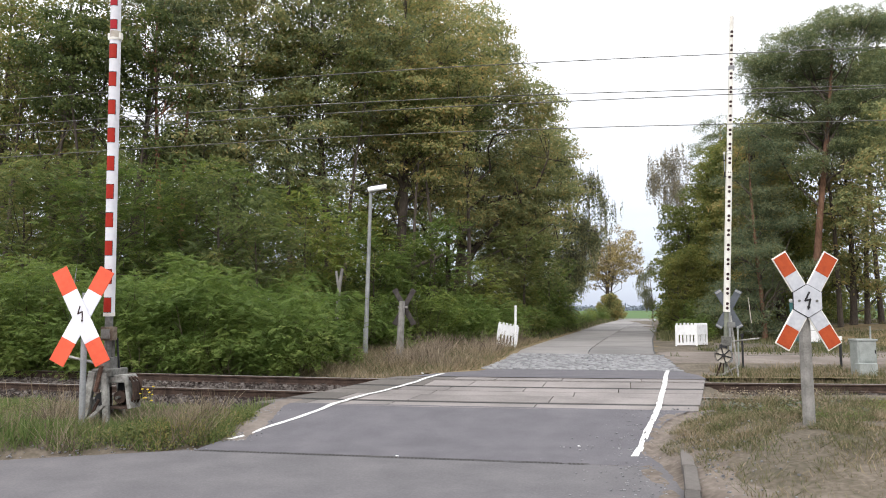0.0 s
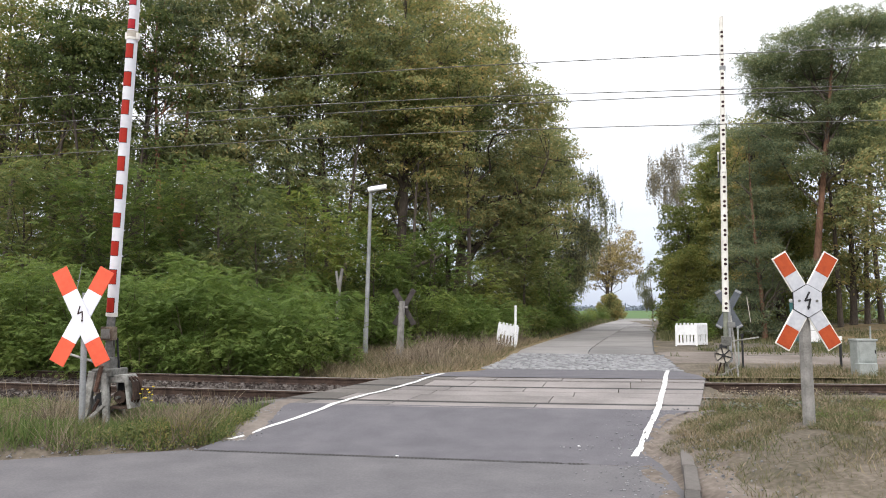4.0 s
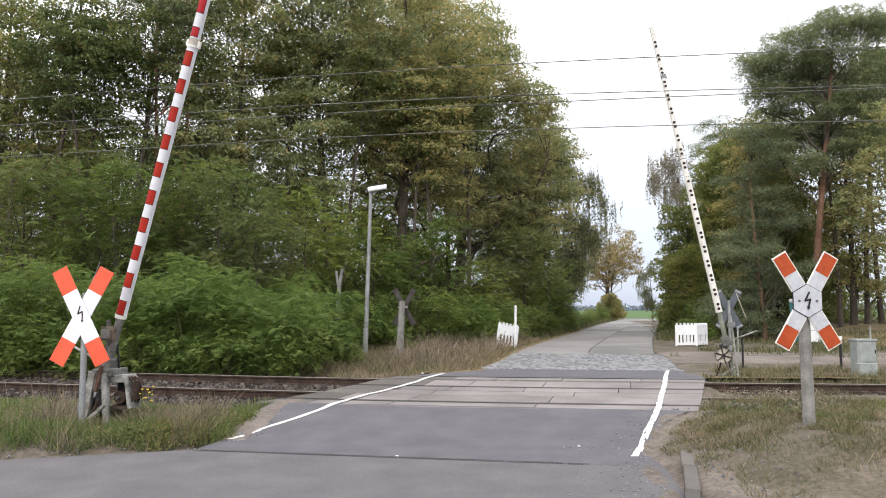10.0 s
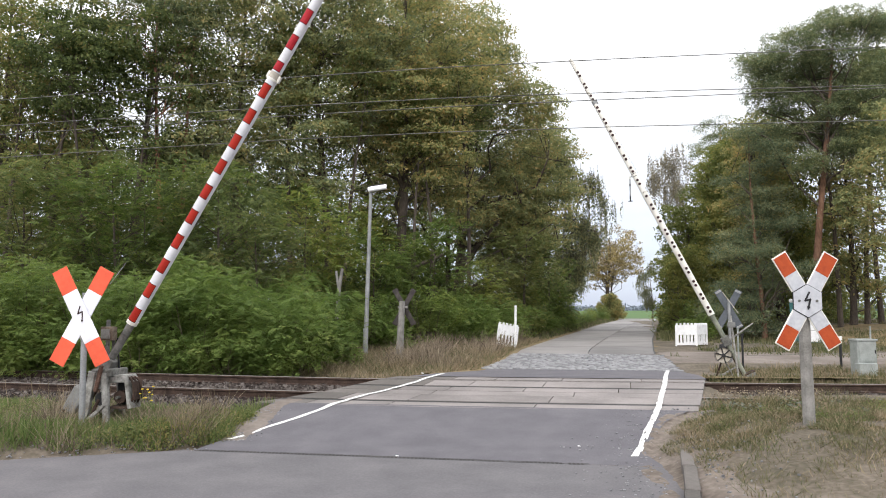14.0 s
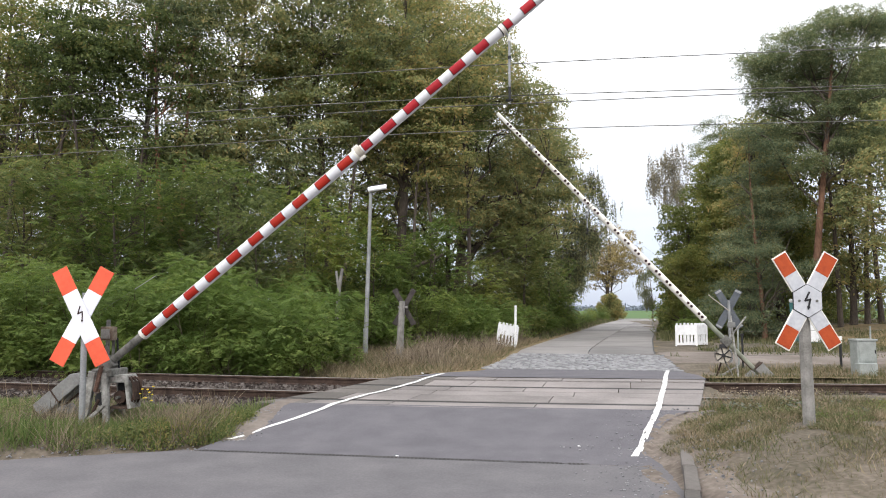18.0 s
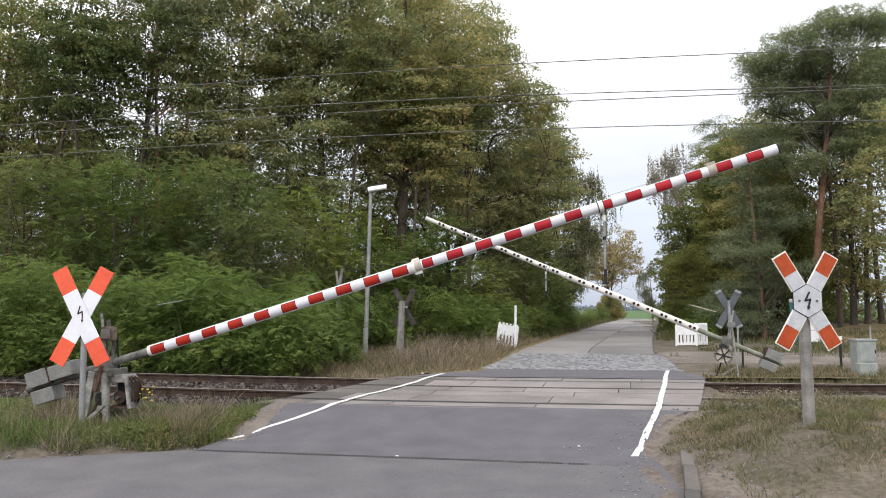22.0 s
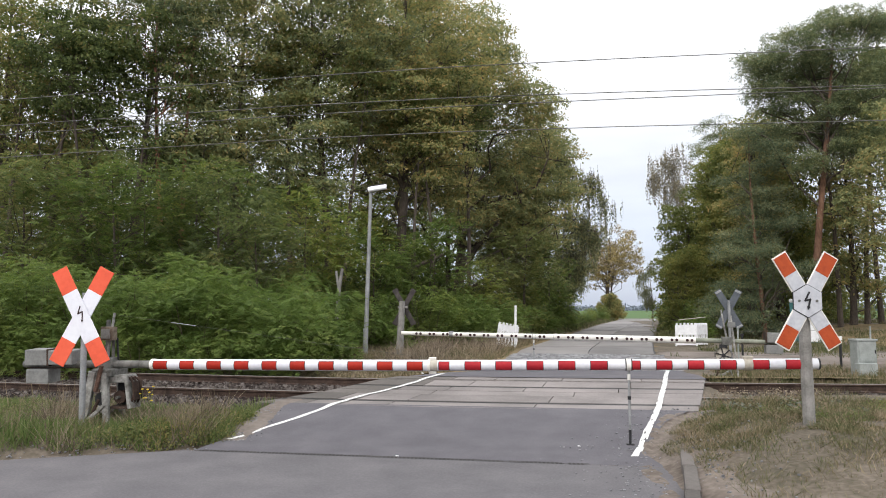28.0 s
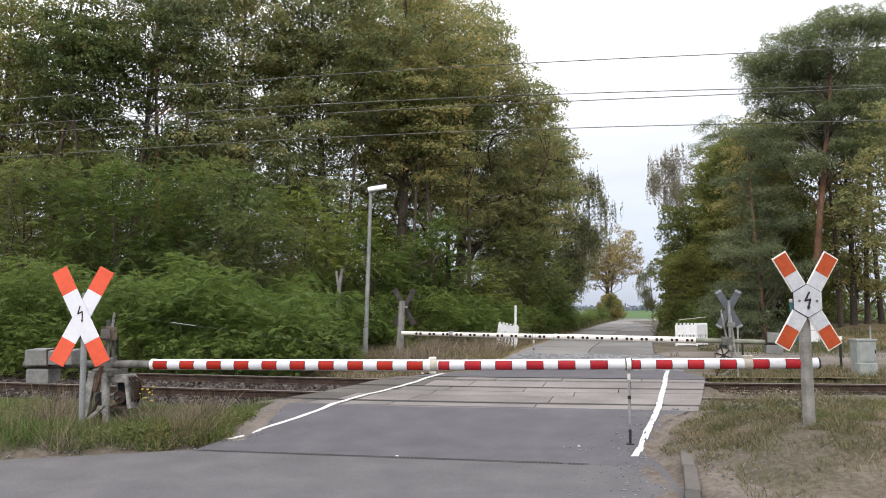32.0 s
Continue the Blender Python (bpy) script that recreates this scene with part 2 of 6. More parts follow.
def mesh_of(name, verts, faces, material, smooth=False):
    me = bpy.data.meshes.new(name)
    me.from_pydata([tuple(v) for v in verts], [], [tuple(f) for f in faces])
    if material:
        me.materials.append(material)
    if smooth:
        me.polygons.foreach_set("use_smooth", [True] * len(me.polygons))
    me.update()
    return me


def quads_mesh(name, corners, material):
    """corners: (n, 4, 3) array, one loose quad each."""
    n = len(corners)
    me = bpy.data.meshes.new(name)
    me.vertices.add(4 * n)
    me.vertices.foreach_set("co", np.ascontiguousarray(corners, dtype=np.float32).ravel())
    me.loops.add(4 * n)
    me.loops.foreach_set("vertex_index", np.arange(4 * n, dtype=np.int32))
    me.polygons.add(n)
    me.polygons.foreach_set("loop_start", np.arange(0, 4 * n, 4, dtype=np.int32))
    me.update(calc_edges=True)
    me.materials.append(material)
    return me


def bm_box(bm, size, at=(0, 0, 0), rot=None, bevel=0.0):
    m = Matrix.Translation(at) @ (rot.to_4x4() if rot else Matrix()) @ Matrix.Diagonal((*size, 1))
    got = bmesh.ops.create_cube(bm, size=1, matrix=m)
    if bevel:
        edges = list({e for v in got["verts"] for e in v.link_edges})
        bmesh.ops.bevel(bm, geom=edges, offset=bevel, segments=2, affect="EDGES", profile=0.6)


def bm_tube(bm, a, b, r1, r2=None, seg=12, caps=True):
    a, b = Vector(a), Vector(b)
    d = b - a
    m = Matrix.Translation((a + b) / 2) @ d.to_track_quat("Z", "Y").to_matrix().to_4x4()
    bmesh.ops.create_cone(bm, cap_ends=caps, segments=seg, radius1=r1, radius2=r1 if r2 is None else r2, depth=d.length, matrix=m)


def part(name, bm, material, parent=None, label="", smooth=None):
    me = bpy.data.meshes.new(name)
    bm.to_mesh(me)
    bm.free()
    me.materials.append(material)
    if smooth:
        me.polygons.foreach_set("use_smooth", [abs(p.normal.z) < 2 for p in me.polygons])
        me.set_sharp_from_angle(angle=radians(smooth))
    ob = new(name, me)
    if parent:
        ob.parent = parent
    if label:
        ob["label"] = label
    return ob


def box_part(name, size, at, material, parent=None, rot=None, bevel=0.004, label=""):
    bm = bmesh.new()
    bm_box(bm, size, at, rot, bevel)
    return part(name, bm, material, parent, label)


def tube_part(name, a, b, r1, material, parent=None, r2=None, seg=14, label=""):
    bm = bmesh.new()
    bm_tube(bm, a, b, r1, r2, seg)
    return part(name, bm, material, parent, label, smooth=40)


def thing(name, m, label, category, group=""):
    ob = new(name)
    ob.empty_display_size = 0.2
    ob.matrix_basis = m
    return tagged(ob, label, category, group)


def sstep(a, b, x):
    t = np.clip((np.asarray(x, dtype=float) - a) / (b - a), 0, 1)
    return t * t * (3 - 2 * t)


# ---- the lie of the land ----


def near_rail(x):
    """Y of the rail closest to the camera; the line bends very slightly."""
    x = np.asarray(x, dtype=float)
    return 11.8 - 0.175 * x + 0.36 * np.log(np.cosh((x + 1) / 4))


def road_z(u):
    """Height of the road along its rise over the track; u: distance behind the first rail."""
    return np.interp(u, [-3.6, -3.0, -1.4, -0.9, 0, 1.53, 2.4, 3.2, 5.2, 6.0], [0, 0.03, 0.255, 0.272, 0.28, 0.365, 0.365, 0.34, 0.215, 0.2])


def road_left(y):
    return np.interp(y, [8.0, 8.5, 9.0, 9.7, 10.6, 11.0, 11.8, 12.6, 13.2, 13.8, 14.8, 17.5, 20, 23.3, 25.6, 32.3, 43.7, 68, 102, 115], [-3.3, -2.95, -2.75, -2.68, -2.62, -2.5, -2.25, -1.85, -1.38, -1.0, -0.2, 0.95, 1.6, 2.25, 2.65, 4.5, 7.85, 14.9, 25.4, 29.4])


def road_right(y):
    return np.interp(y, [-6, 6.0, 7.8, 8.3, 8.85, 9.6, 10.0, 11.6, 12.9, 13.65, 17.6, 23.9, 35.4, 68, 102, 115], [2.05, 2.05, 2.26, 2.34, 2.6, 3.0, 3.42, 4.25, 4.72, 4.95, 5.75, 7.15, 10.5, 20.6, 30.9, 35])


def ground_z(x, y):
    x, y = np.asarray(x, dtype=float), np.asarray(y, dtype=float)
    u = y - near_rail(np.clip(x, -60, 60))
    rz = road_z(u)
    # beside the road: cess, ballast bed, bank
    side = np.interp(u, [-7, -4.2, -2.6, -1.4, -0.6, 2.2, 3.0, 4.5, 8], [0.04, 0.17, 0.15, 0.05, 0.07, 0.18, 0.12, 0.2, 0.2])
    side = side + 0.26 * sstep(2.5, 4.2, x) * sstep(4.5, 7.0, y) * (1 - sstep(-2.6, -1.2, u))
    # soil washed up to the rail head on the right, a low bank under the pines
    side = np.where(x > 2, np.maximum(side, 0.27 * sstep(2.9, 3.6, x) * sstep(-4, -2, u) * (1 - sstep(0.7, 1.1, u))), side)
    side = side + 0.7 * sstep(15, 23, x) * sstep(22, 32, y) * (1 - sstep(60, 90, y))
    off = np.maximum(sstep(0.0, 0.5, road_left(y) - x), sstep(0.0, 0.5, x - road_right(y)))
    verge = np.minimum(off, sstep(0, 0.4, y - (8.55 + 0.31 * (np.maximum(x, -9) + 3))))
    off = np.where((y < 8.6) & (x < 0), 0, off)
    off = np.where(x < -3, verge, off)
    z = rz * (1 - off) + side * off - 0.03 * (1 - off)
    z = z - 0.5 * sstep(119, 160, y)
    return z

# ---- ground, one sheet to the horizon ----


def grid_axis(fine_lo, fine_hi, step, far_lo, far_hi):
    a = list(np.arange(fine_lo, fine_hi + 1e-6, step))
    lo, hi, s = fine_lo, fine_hi, step
    left, right = [], []
    while lo > far_lo:
        s *= 1.35
        lo -= s
        left.append(lo)
    s = step
    while hi < far_hi:
        s *= 1.35
        hi += s
        right.append(hi)
    return np.array(left[::-1] + a + right)


def build_ground():
    xs, ys = grid_axis(-14, 14, 0.25, -2500, 2500), grid_axis(3, 30, 0.25, -600, 4000)
    gx, gy = np.meshgrid(xs, ys)
    z = ground_z(gx, gy)
    for i in range(gx.shape[0]):
        for j in range(gx.shape[1]):
            if 2 < gy[i, j] < 60 and abs(gx[i, j]) < 30:
                z[i, j] += 0.035 * noise.noise((gx[i, j] * 1.3, gy[i, j] * 1.3, 0)) - 0.01
    v = np.stack([gx, gy, z], -1).reshape(-1, 3)
    w = len(xs)
    f = [(r * w + c, r * w + c + 1, (r + 1) * w + c + 1, (r + 1) * w + c) for r in range(len(ys) - 1) for c in range(w - 1)]
    ob = new("ground", mesh_of("ground", v, f, SOIL, True))
    tagged(ob, "sandy soil with sparse grass beside the road", "ground", kind="structure")


build_ground()


def sheet(name, rows, material, label, category, n=24, lift=0.012, kind="structure"):
    """A strip of surface: rows of (y at left, y at right, x at left, x at right), following the road's rise."""
    v, f = [], []
    for yl, yr, xl, xr in rows:
        for k in range(n + 1):
            t = k / n
            x, y = xl + (xr - xl) * t, yl + (yr - yl) * t
            v.append((x, y, float(road_z(y - near_rail(x))) + lift))
    for r in range(len(rows) - 1):
        for k in range(n):
            a = r * (n + 1) + k
            f.append((a, a + 1, a + n + 2, a + n + 1))
    ob = new(name, mesh_of(name, v, f, material, True))
    return tagged(ob, label, category, kind=kind)


def u_line(u, x):
    return float(near_rail(x)) + u


def road_rows(u0, u1, n, dl=0.0, dr=0.0):
    rows = []
    for i in range(n + 1):
        u = u0 + (u1 - u0) * i / n
        xl = float(road_left(u_line(u, -2))) - dl
        xr = float(road_right(u_line(u, 3))) + dr
        rows.append((u_line(u, xl), u_line(u, xr), xl, xr))
    return rows


# the side road on which the camera stands, and the ramp up to the track
seam = lambda x: 8.01 - 0.172 * x
rows = []
for i in range(13):
    y = -8 + 13.4 * i / 12
    rows.append((y + 0.3, y, -60, 2.35))
for k in range(1, 9):
    d = k / 8
    rows.append((5.7 + (9.02 - 1.2 - 5.7) * d, 5.4 + (seam(2.3) - 5.4) * d, -60, 2.3))
sheet("road_side", rows[:13], ASPHALT_OLD, "worn grey asphalt of the side road", "road", 40)


def build_junction():
    """Asphalt between the side road's edge and the joint before the crossing."""
    v, f = [], []
    n = 60
    for k in range(n + 1):
        x = -60 + 62.35 * (k / n) ** 0.5
        top = seam(x) if x > -2.95 else 8.55 + 0.31 * (x + 3) if x > -9 else 6.69 + 0.12 * (x + 9)
        low = 5.4 + 0.3 * (2.35 - x) / 62.35
        top = max(top, low + 0.05)
        for r in range(9):
            y = low + (top - low) * r / 8
            v.append((x, y, float(road_z(y - near_rail(x))) + 0.012))
    for k in range(n):
        for r in range(8):
            a = k * 9 + r
            f.append((a, a + 9, a + 10, a + 1))
    ob = new("road_junction", mesh_of("road_junction", v, f, ASPHALT_OLD, True))
    tagged(ob, "worn grey asphalt where the side road meets the crossing", "road", kind="structure")


build_junction()
rows = [(seam(-2.95) + 0.01, seam(2.35) + 0.01, -2.95, 2.35)]
for i in range(1, 9):
    u = -3.6 + 2.19 * i / 8
    xl, xr = float(road_left(u_line(u, -2))), float(road_right(u_line(u, 3)))
    rows.append((u_line(u, xl), u_line(u, xr), xl, xr))
sheet("road_ramp", rows, ASPHALT, "smooth grey asphalt ramp up to the rails", "road")
sheet("road_behind_track", road_rows(2.02, 5.9, 8), ASPHALT, "dark asphalt strip behind the rails", "road")


def build_far_road():
    root = tagged(new("road_concrete"), "pale concrete country road of cast slabs running to the fields", "road", kind="structure")
    y, k = 23.3, 0
    rng = random.Random(8)
    while y < 113:
        step = 5.0
        for side in (0, 1):
            v = []
            for i in range(3):
                yy = y + 0.012 + (step - 0.024) * i / 2
                xl, xr = float(road_left(yy)) + 0.12, float(road_right(yy)) - 0.1
                mid = (xl + xr) / 2 + 0.1
                a, b = (xl, mid - 0.02) if side == 0 else (mid + 0.02, xr)
                lift = 0.212 + rng.uniform(-0.003, 0.003)
                for j in range(4):
                    v.append((a + (b - a) * j / 3, yy, lift))
            f = [(r * 4 + j, r * 4 + j + 1, r * 4 + j + 5, r * 4 + j + 4) for r in range(2) for j in range(3)]
            n = len(v)
            ring = [0, 1, 2, 3, 7, 11, 10, 9, 8, 4]
            v += [(v[q][0], v[q][1], 0.12) for q in ring]
            f += [(ring[(q + 1) % 10], ring[q], n + q, n + (q + 1) % 10) for q in range(10)]
            ob = new("slab", mesh_of("slab", v, f, CONCRETE))
            ob.parent = root
        y += step
    v = []
    for i in range(31):
        yy = 23.0 + 3.05 * i
        v += [(float(road_left(yy)) + 0.05, yy, 0.188), (float(road_right(yy)) - 0.05, yy, 0.188)]
    tagged(new("road_bed", mesh_of("road_bed", v, [(2 * i, 2 * i + 1, 2 * i + 3, 2 * i + 2) for i in range(30)], BLACK)), "dark joint filling under the concrete slabs", "road", kind="structure")
    v, f = [], []
    # cross road at the end, and the green field beyond it
    v = [(-30, 112, 0.16), (110, 109, 0.16), (110, 115.5, 0.16), (-30, 118, 0.16)]
    ob = new("road_cross", mesh_of("road_cross", v, [(0, 1, 2, 3)], SAND))
    tagged(ob, "pale sandy field track crossing the end", "road", kind="structure")
    v = [(-700, 119, 0.15), (900, 119, 0.15), (900, 905, 0.15), (-700, 905, 0.15)]
    ob = new("field", mesh_of("field", v, [(0, 1, 2, 3)], FIELD))
    tagged(ob, "flat bright green crop field", "field", kind="structure")


build_far_road()


def build_cobbles():
    rng = random.Random(3)
    root = thing("cobble_strip", pose(0, 0, 0), "rounded grey cobblestones set in the road", "paving")
    shapes = []
    for w, d in ((0.138, 0.145), (0.148, 0.15), (0.158, 0.142), (0.144, 0.155)):
        vs = [(sx * w / 2 * s, sy * d / 2 * s, z) for s, z in ((1.0, -0.05), (1.0, 0.0), (0.66, 0.016)) for sx, sy in ((-1, -1), (1, -1), (1, 1), (-1, 1))]
        fs = [(lv + k, lv + (k + 1) % 4, lv + 4 + (k + 1) % 4, lv + 4 + k) for lv in (0, 4) for k in range(4)] + [(8, 9, 10, 11)]
        shapes.append(mesh_of("cobble", vs, fs, COBBLE_PIECE, True))
    v, f = [], []
    y = 17.45
    laid = 0
    row = 0
    while y < 23.6:
        xl, xr = float(road_left(y)) + 0.1, float(road_right(y)) - 0.05
        x = xl + (0.08 if row % 2 else 0)
        while x < xr:
            w, d = 0.15 * rng.uniform(0.85, 1.1), 0.15 * rng.uniform(0.9, 1.05)
            yy = y - 0.175 * (x - 3) + rng.uniform(-0.01, 0.01)
            z = float(road_z(yy - near_rail(x))) + 0.012 + rng.uniform(-0.008, 0.01)
            laid += 1
            if laid <= 300:
                ob = new("cobble", shapes[laid * 7 % 4])
                ob.parent = root
                ob.matrix_basis = pose(x, yy, z, 0, 0, rng.uniform(-4, 4))
                x += w + 0.018
                continue
            b = len(v)
            hx, hy = w / 2, d / 2
            for s, zz in ((1.0, z - 0.05), (1.0, z), (0.66, z + 0.016)):
                v += [(x - hx * s, yy - hy * s, zz), (x + hx * s, yy - hy * s, zz), (x + hx * s, yy + hy * s, zz), (x - hx * s, yy + hy * s, zz)]
            for lv in (0, 4):
                for k in range(4):
                    f.append((b + lv + k, b + lv + (k + 1) % 4, b + lv + 4 + (k + 1) % 4, b + lv + 4 + k))
            f.append((b + 8, b + 9, b + 10, b + 11))
            x += w + 0.018
        y += 0.163
        row += 1
    ob = new("cobble_paving", mesh_of("cobble_paving", v, f, COBBLE, True))
    tagged(ob, "rounded grey cobblestones set in the road", "paving", kind="stuff")
    # bed under the stones
    rows = [(y + 0.5, y - 0.6, float(road_left(y)), float(road_right(y))) for y in (17.2, 19, 21, 22.5, 24.2)]
    sheet("road_cobble_bed", rows, SOIL, "sandy bed between cobblestones", "road", lift=0.0)


build_cobbles()

# ---- white lines ----


def line_left(y):
    return np.interp(y, [8.9, 9.28, 9.68, 10.01, 10.43, 10.98, 11.76, 12.42, 13.08, 14.44], [-2.85, -2.58, -2.31, -2.04, -1.76, -1.49, -1.2, -0.82, -0.455, -0.01])


def line_right(y):
    return np.interp(y, [8.0, 8.31, 9.07, 9.66, 10.21, 11.47, 12.57, 17.25], [2.1, 2.25, 2.57, 2.84, 3.07, 3.5, 3.9, 5.43])


def build_line(name, fx, y0, y1, width, wear):
    """Painted line in small flakes; flakes are missing where it is worn, more so along its rims."""
    v, f = [], []
    n = int((y1 - y0) / 0.03)
    for i in range(n):
        ya, yb = y0 + (y1 - y0) * i / n, y0 + (y1 - y0) * (i + 1) / n
        for j in range(5):
            k = noise.noise((ya * 5.5, j * 0.75, wear * 7)) + 0.5 * noise.noise((ya * 17, j * 1.9, wear * 3)) + 0.45 * noise.noise((ya * 1.3, 5, wear))
            if k < wear - (0.75, 0.95, 0.95, 0.7, 0.4)[j]:
                continue
            base = len(v)
            for y, t in ((ya, j / 5), (ya, (j + 1) / 5), (yb, (j + 1) / 5), (yb, j / 5)):
                x = float(fx(y)) + width * 1.15 * (t - 0.5) + 0.012 * noise.noise((y * 4, t, wear))
                v.append((x, y, float(road_z(y - near_rail(x))) + 0.019))
            f.append((base, base + 1, base + 2, base + 3))
    ob = new(name, mesh_of(name, v, f, WHITE_LINE))
    tagged(ob, "worn white painted edge line on the asphalt", "road marking", kind="structure")


build_line("edge_line_1", line_left, 9.1, 14.5, 0.08, 0.0)
build_line("edge_line_2", line_right, 8.1, 17.1, 0.075, 0.08)


def build_joint():
    """Toothed slot drain across the road: two lips and the dark slots between them."""
    v, f = [], []
    rng = random.Random(2)

    def flat(x0, x1, d0, d1, lift):
        b = len(v)
        for x, d in ((x0, d0), (x1, d0), (x1, d1), (x0, d1)):
            y = seam(x) + d
            v.append((x, y, float(road_z(y - near_rail(x))) + lift))
        f.append((b, b + 1, b + 2, b + 3))
    x = -2.88
    while x < 1.55:
        keep = 1.0 if x < 0.3 else 0.75
        if rng.random() < keep:
            flat(x, x + 0.028, -0.03, 0.03, 0.0165)
        if rng.random() < keep * 0.9:
            flat(x, x + 0.045, 0.03, 0.044, 0.0165)
        x += 0.045
    tagged(new("slot_drain", mesh_of("slot_drain", v, f, DRAIN)), "dark toothed slot drain across the asphalt", "drain", kind="structure")


DRAIN = mat("drain_iron", [(0.025, 0.024, 0.024), (0.04, 0.038, 0.038), (0.06, 0.056, 0.054)], 0.8, scale=3, fine=40)
build_joint()

# ---- the track ----


def along(x):
    """Unit vector along the track at x, and the one across it."""
    d = float(near_rail(x + 0.05) - near_rail(x - 0.05)) / 0.1
    t = Vector((1, d, 0)).normalized()
    return t, Vector((-t.y, t.x, 0))


def track_point(x, off):
    """Point off metres behind the first rail, square to the track."""
    t, n = along(x)
    return Vector((x, float(near_rail(x)), 0)) + n * off


def build_rail(name, off, z):
    prof = [(-0.063, 0), (0.063, 0), (0.063, 0.012), (0.012, 0.028), (0.01, 0.105), (0.034, 0.115), (0.034, 0.142), (0.026, 0.149), (-0.026, 0.149), (-0.034, 0.142), (-0.034, 0.115), (-0.01, 0.105), (-0.012, 0.028), (-0.063, 0.012)]
    xs = [-70, -50, -35] + [-25 + i for i in range(51)] + [35, 50, 70]
    v, f = [], []
    k = len(prof)
    for x in xs:
        p = track_point(x, off)
        t, n = along(x)
        for a, h in prof:
            q = p + n * a
            v.append((q.x, q.y, z - 0.149 + h))
    for i in range(len(xs) - 1):
        for j in range(k):
            f.append((i * k + j, i * k + (j + 1) % k, (i + 1) * k + (j + 1) % k, (i + 1) * k + j))
    me = mesh_of(name, v, f, RUST)
    me.materials.append(RAIL_TOP)
    for p in me.polygons:
        if p.index % k in (6, 7, 8):
            p.material_index = 1
    return tagged(new(name, me), "rusty steel rail with a worn shiny head", "rail", "rails of the track")


build_rail("rail", 0.0, 0.283)
build_rail("rail", 1.507, 0.368)

sleeper_bm = bmesh.new()
bm_box(sleeper_bm, (0.25, 2.5, 0.15), (0, 0, 0), None, 0.015)
first_sleeper = part("sleeper", sleeper_bm, TIMBER)
tagged(first_sleeper, "weathered dark wooden railway sleeper bedded in ballast", "sleeper", "sleepers of the track")
CANT = math.degrees(math.atan2(0.085, 1.507))


def sleeper_pose(x):
    p = track_point(x, 0.75)
    t, n = along(x)
    return Matrix.Translation((p.x, p.y, 0.095)) @ pose(0, 0, 0, 0, 0, math.degrees(math.atan2(t.y, t.x))) @ pose(0, 0, 0, CANT, 0, 0)


spots = [-2.5 - 0.62 * i for i in range(38)] + [5.6 + 0.62 * i for i in range(24)]
first_sleeper.matrix_basis = sleeper_pose(spots[0])
for x in spots[1:]:
    copy_thing(first_sleeper, sleeper_pose(x))


def build_ballast():
    rng = np.random.default_rng(4)
    v, f = [], []
    n = 16000
    xs = np.where(rng.random(n) < 0.7, rng.uniform(-16, -1.9, n), rng.uniform(4.9, 16, n))
    offs = rng.uniform(-1.5, 2.5, n)
    cube = [(-1, -1, -1), (1, -1, -1), (1, 1, -1), (-1, 1, -1), (-1, -1, 1), (1, -1, 1), (1, 1, 1), (-1, 1, 1)]
    faces = [(3, 2, 1, 0), (4, 5, 6, 7), (0, 1, 5, 4), (1, 2, 6, 5), (2, 3, 7, 6), (3, 0, 4, 7)]
    for x, o in zip(xs, offs):
        p = track_point(x, o)
        bed = float(np.interp(o, [-1.6, -0.8, -0.1, 1.6, 2.6], [0.03, 0.11, 0.13, 0.215, 0.15]))
        s = rng.uniform(0.018, 0.04)
        e = Euler(rng.uniform(0, 6.3, 3)).to_matrix()
        b = len(v)
        for c in cube:
            q = e @ Vector((c[0] * s * rng.uniform(0.6, 1.2), c[1] * s * rng.uniform(0.6, 1.2), c[2] * s * rng.uniform(0.5, 1)))
            v.append((p.x + q.x, p.y + q.y, bed + q.z + rng.uniform(-0.03, 0.01)))
        f += [tuple(b + i for i in q) for q in faces]
    ob = new("ballast", mesh_of("ballast", v, f, BALLAST))
    tagged(ob, "brown-grey crushed stone ballast between the rails", "ballast", kind="stuff")
    # compacted bed under the loose stones
    v, f = [], []
    xs = np.linspace(-60, 60, 121)
    sect = [(-1.9, 0.0), (-0.85, 0.10), (-0.1, 0.125), (1.6, 0.21), (2.4, 0.17), (3.0, 0.1)]
    for x in xs:
        for o, h in sect:
            p = track_point(x, o)
            v.append((p.x, p.y, h - 0.02))
    k = len(sect)
    for i in range(120):
        for j in range(k - 1):
            f.append((i * k + j, (i + 1) * k + j, (i + 1) * k + j + 1, i * k + j + 1))
    tagged(new("track_bed", mesh_of("track_bed", v, f, BALLAST, True)), "compacted stone track bed", "track bed", kind="structure")


build_ballast()


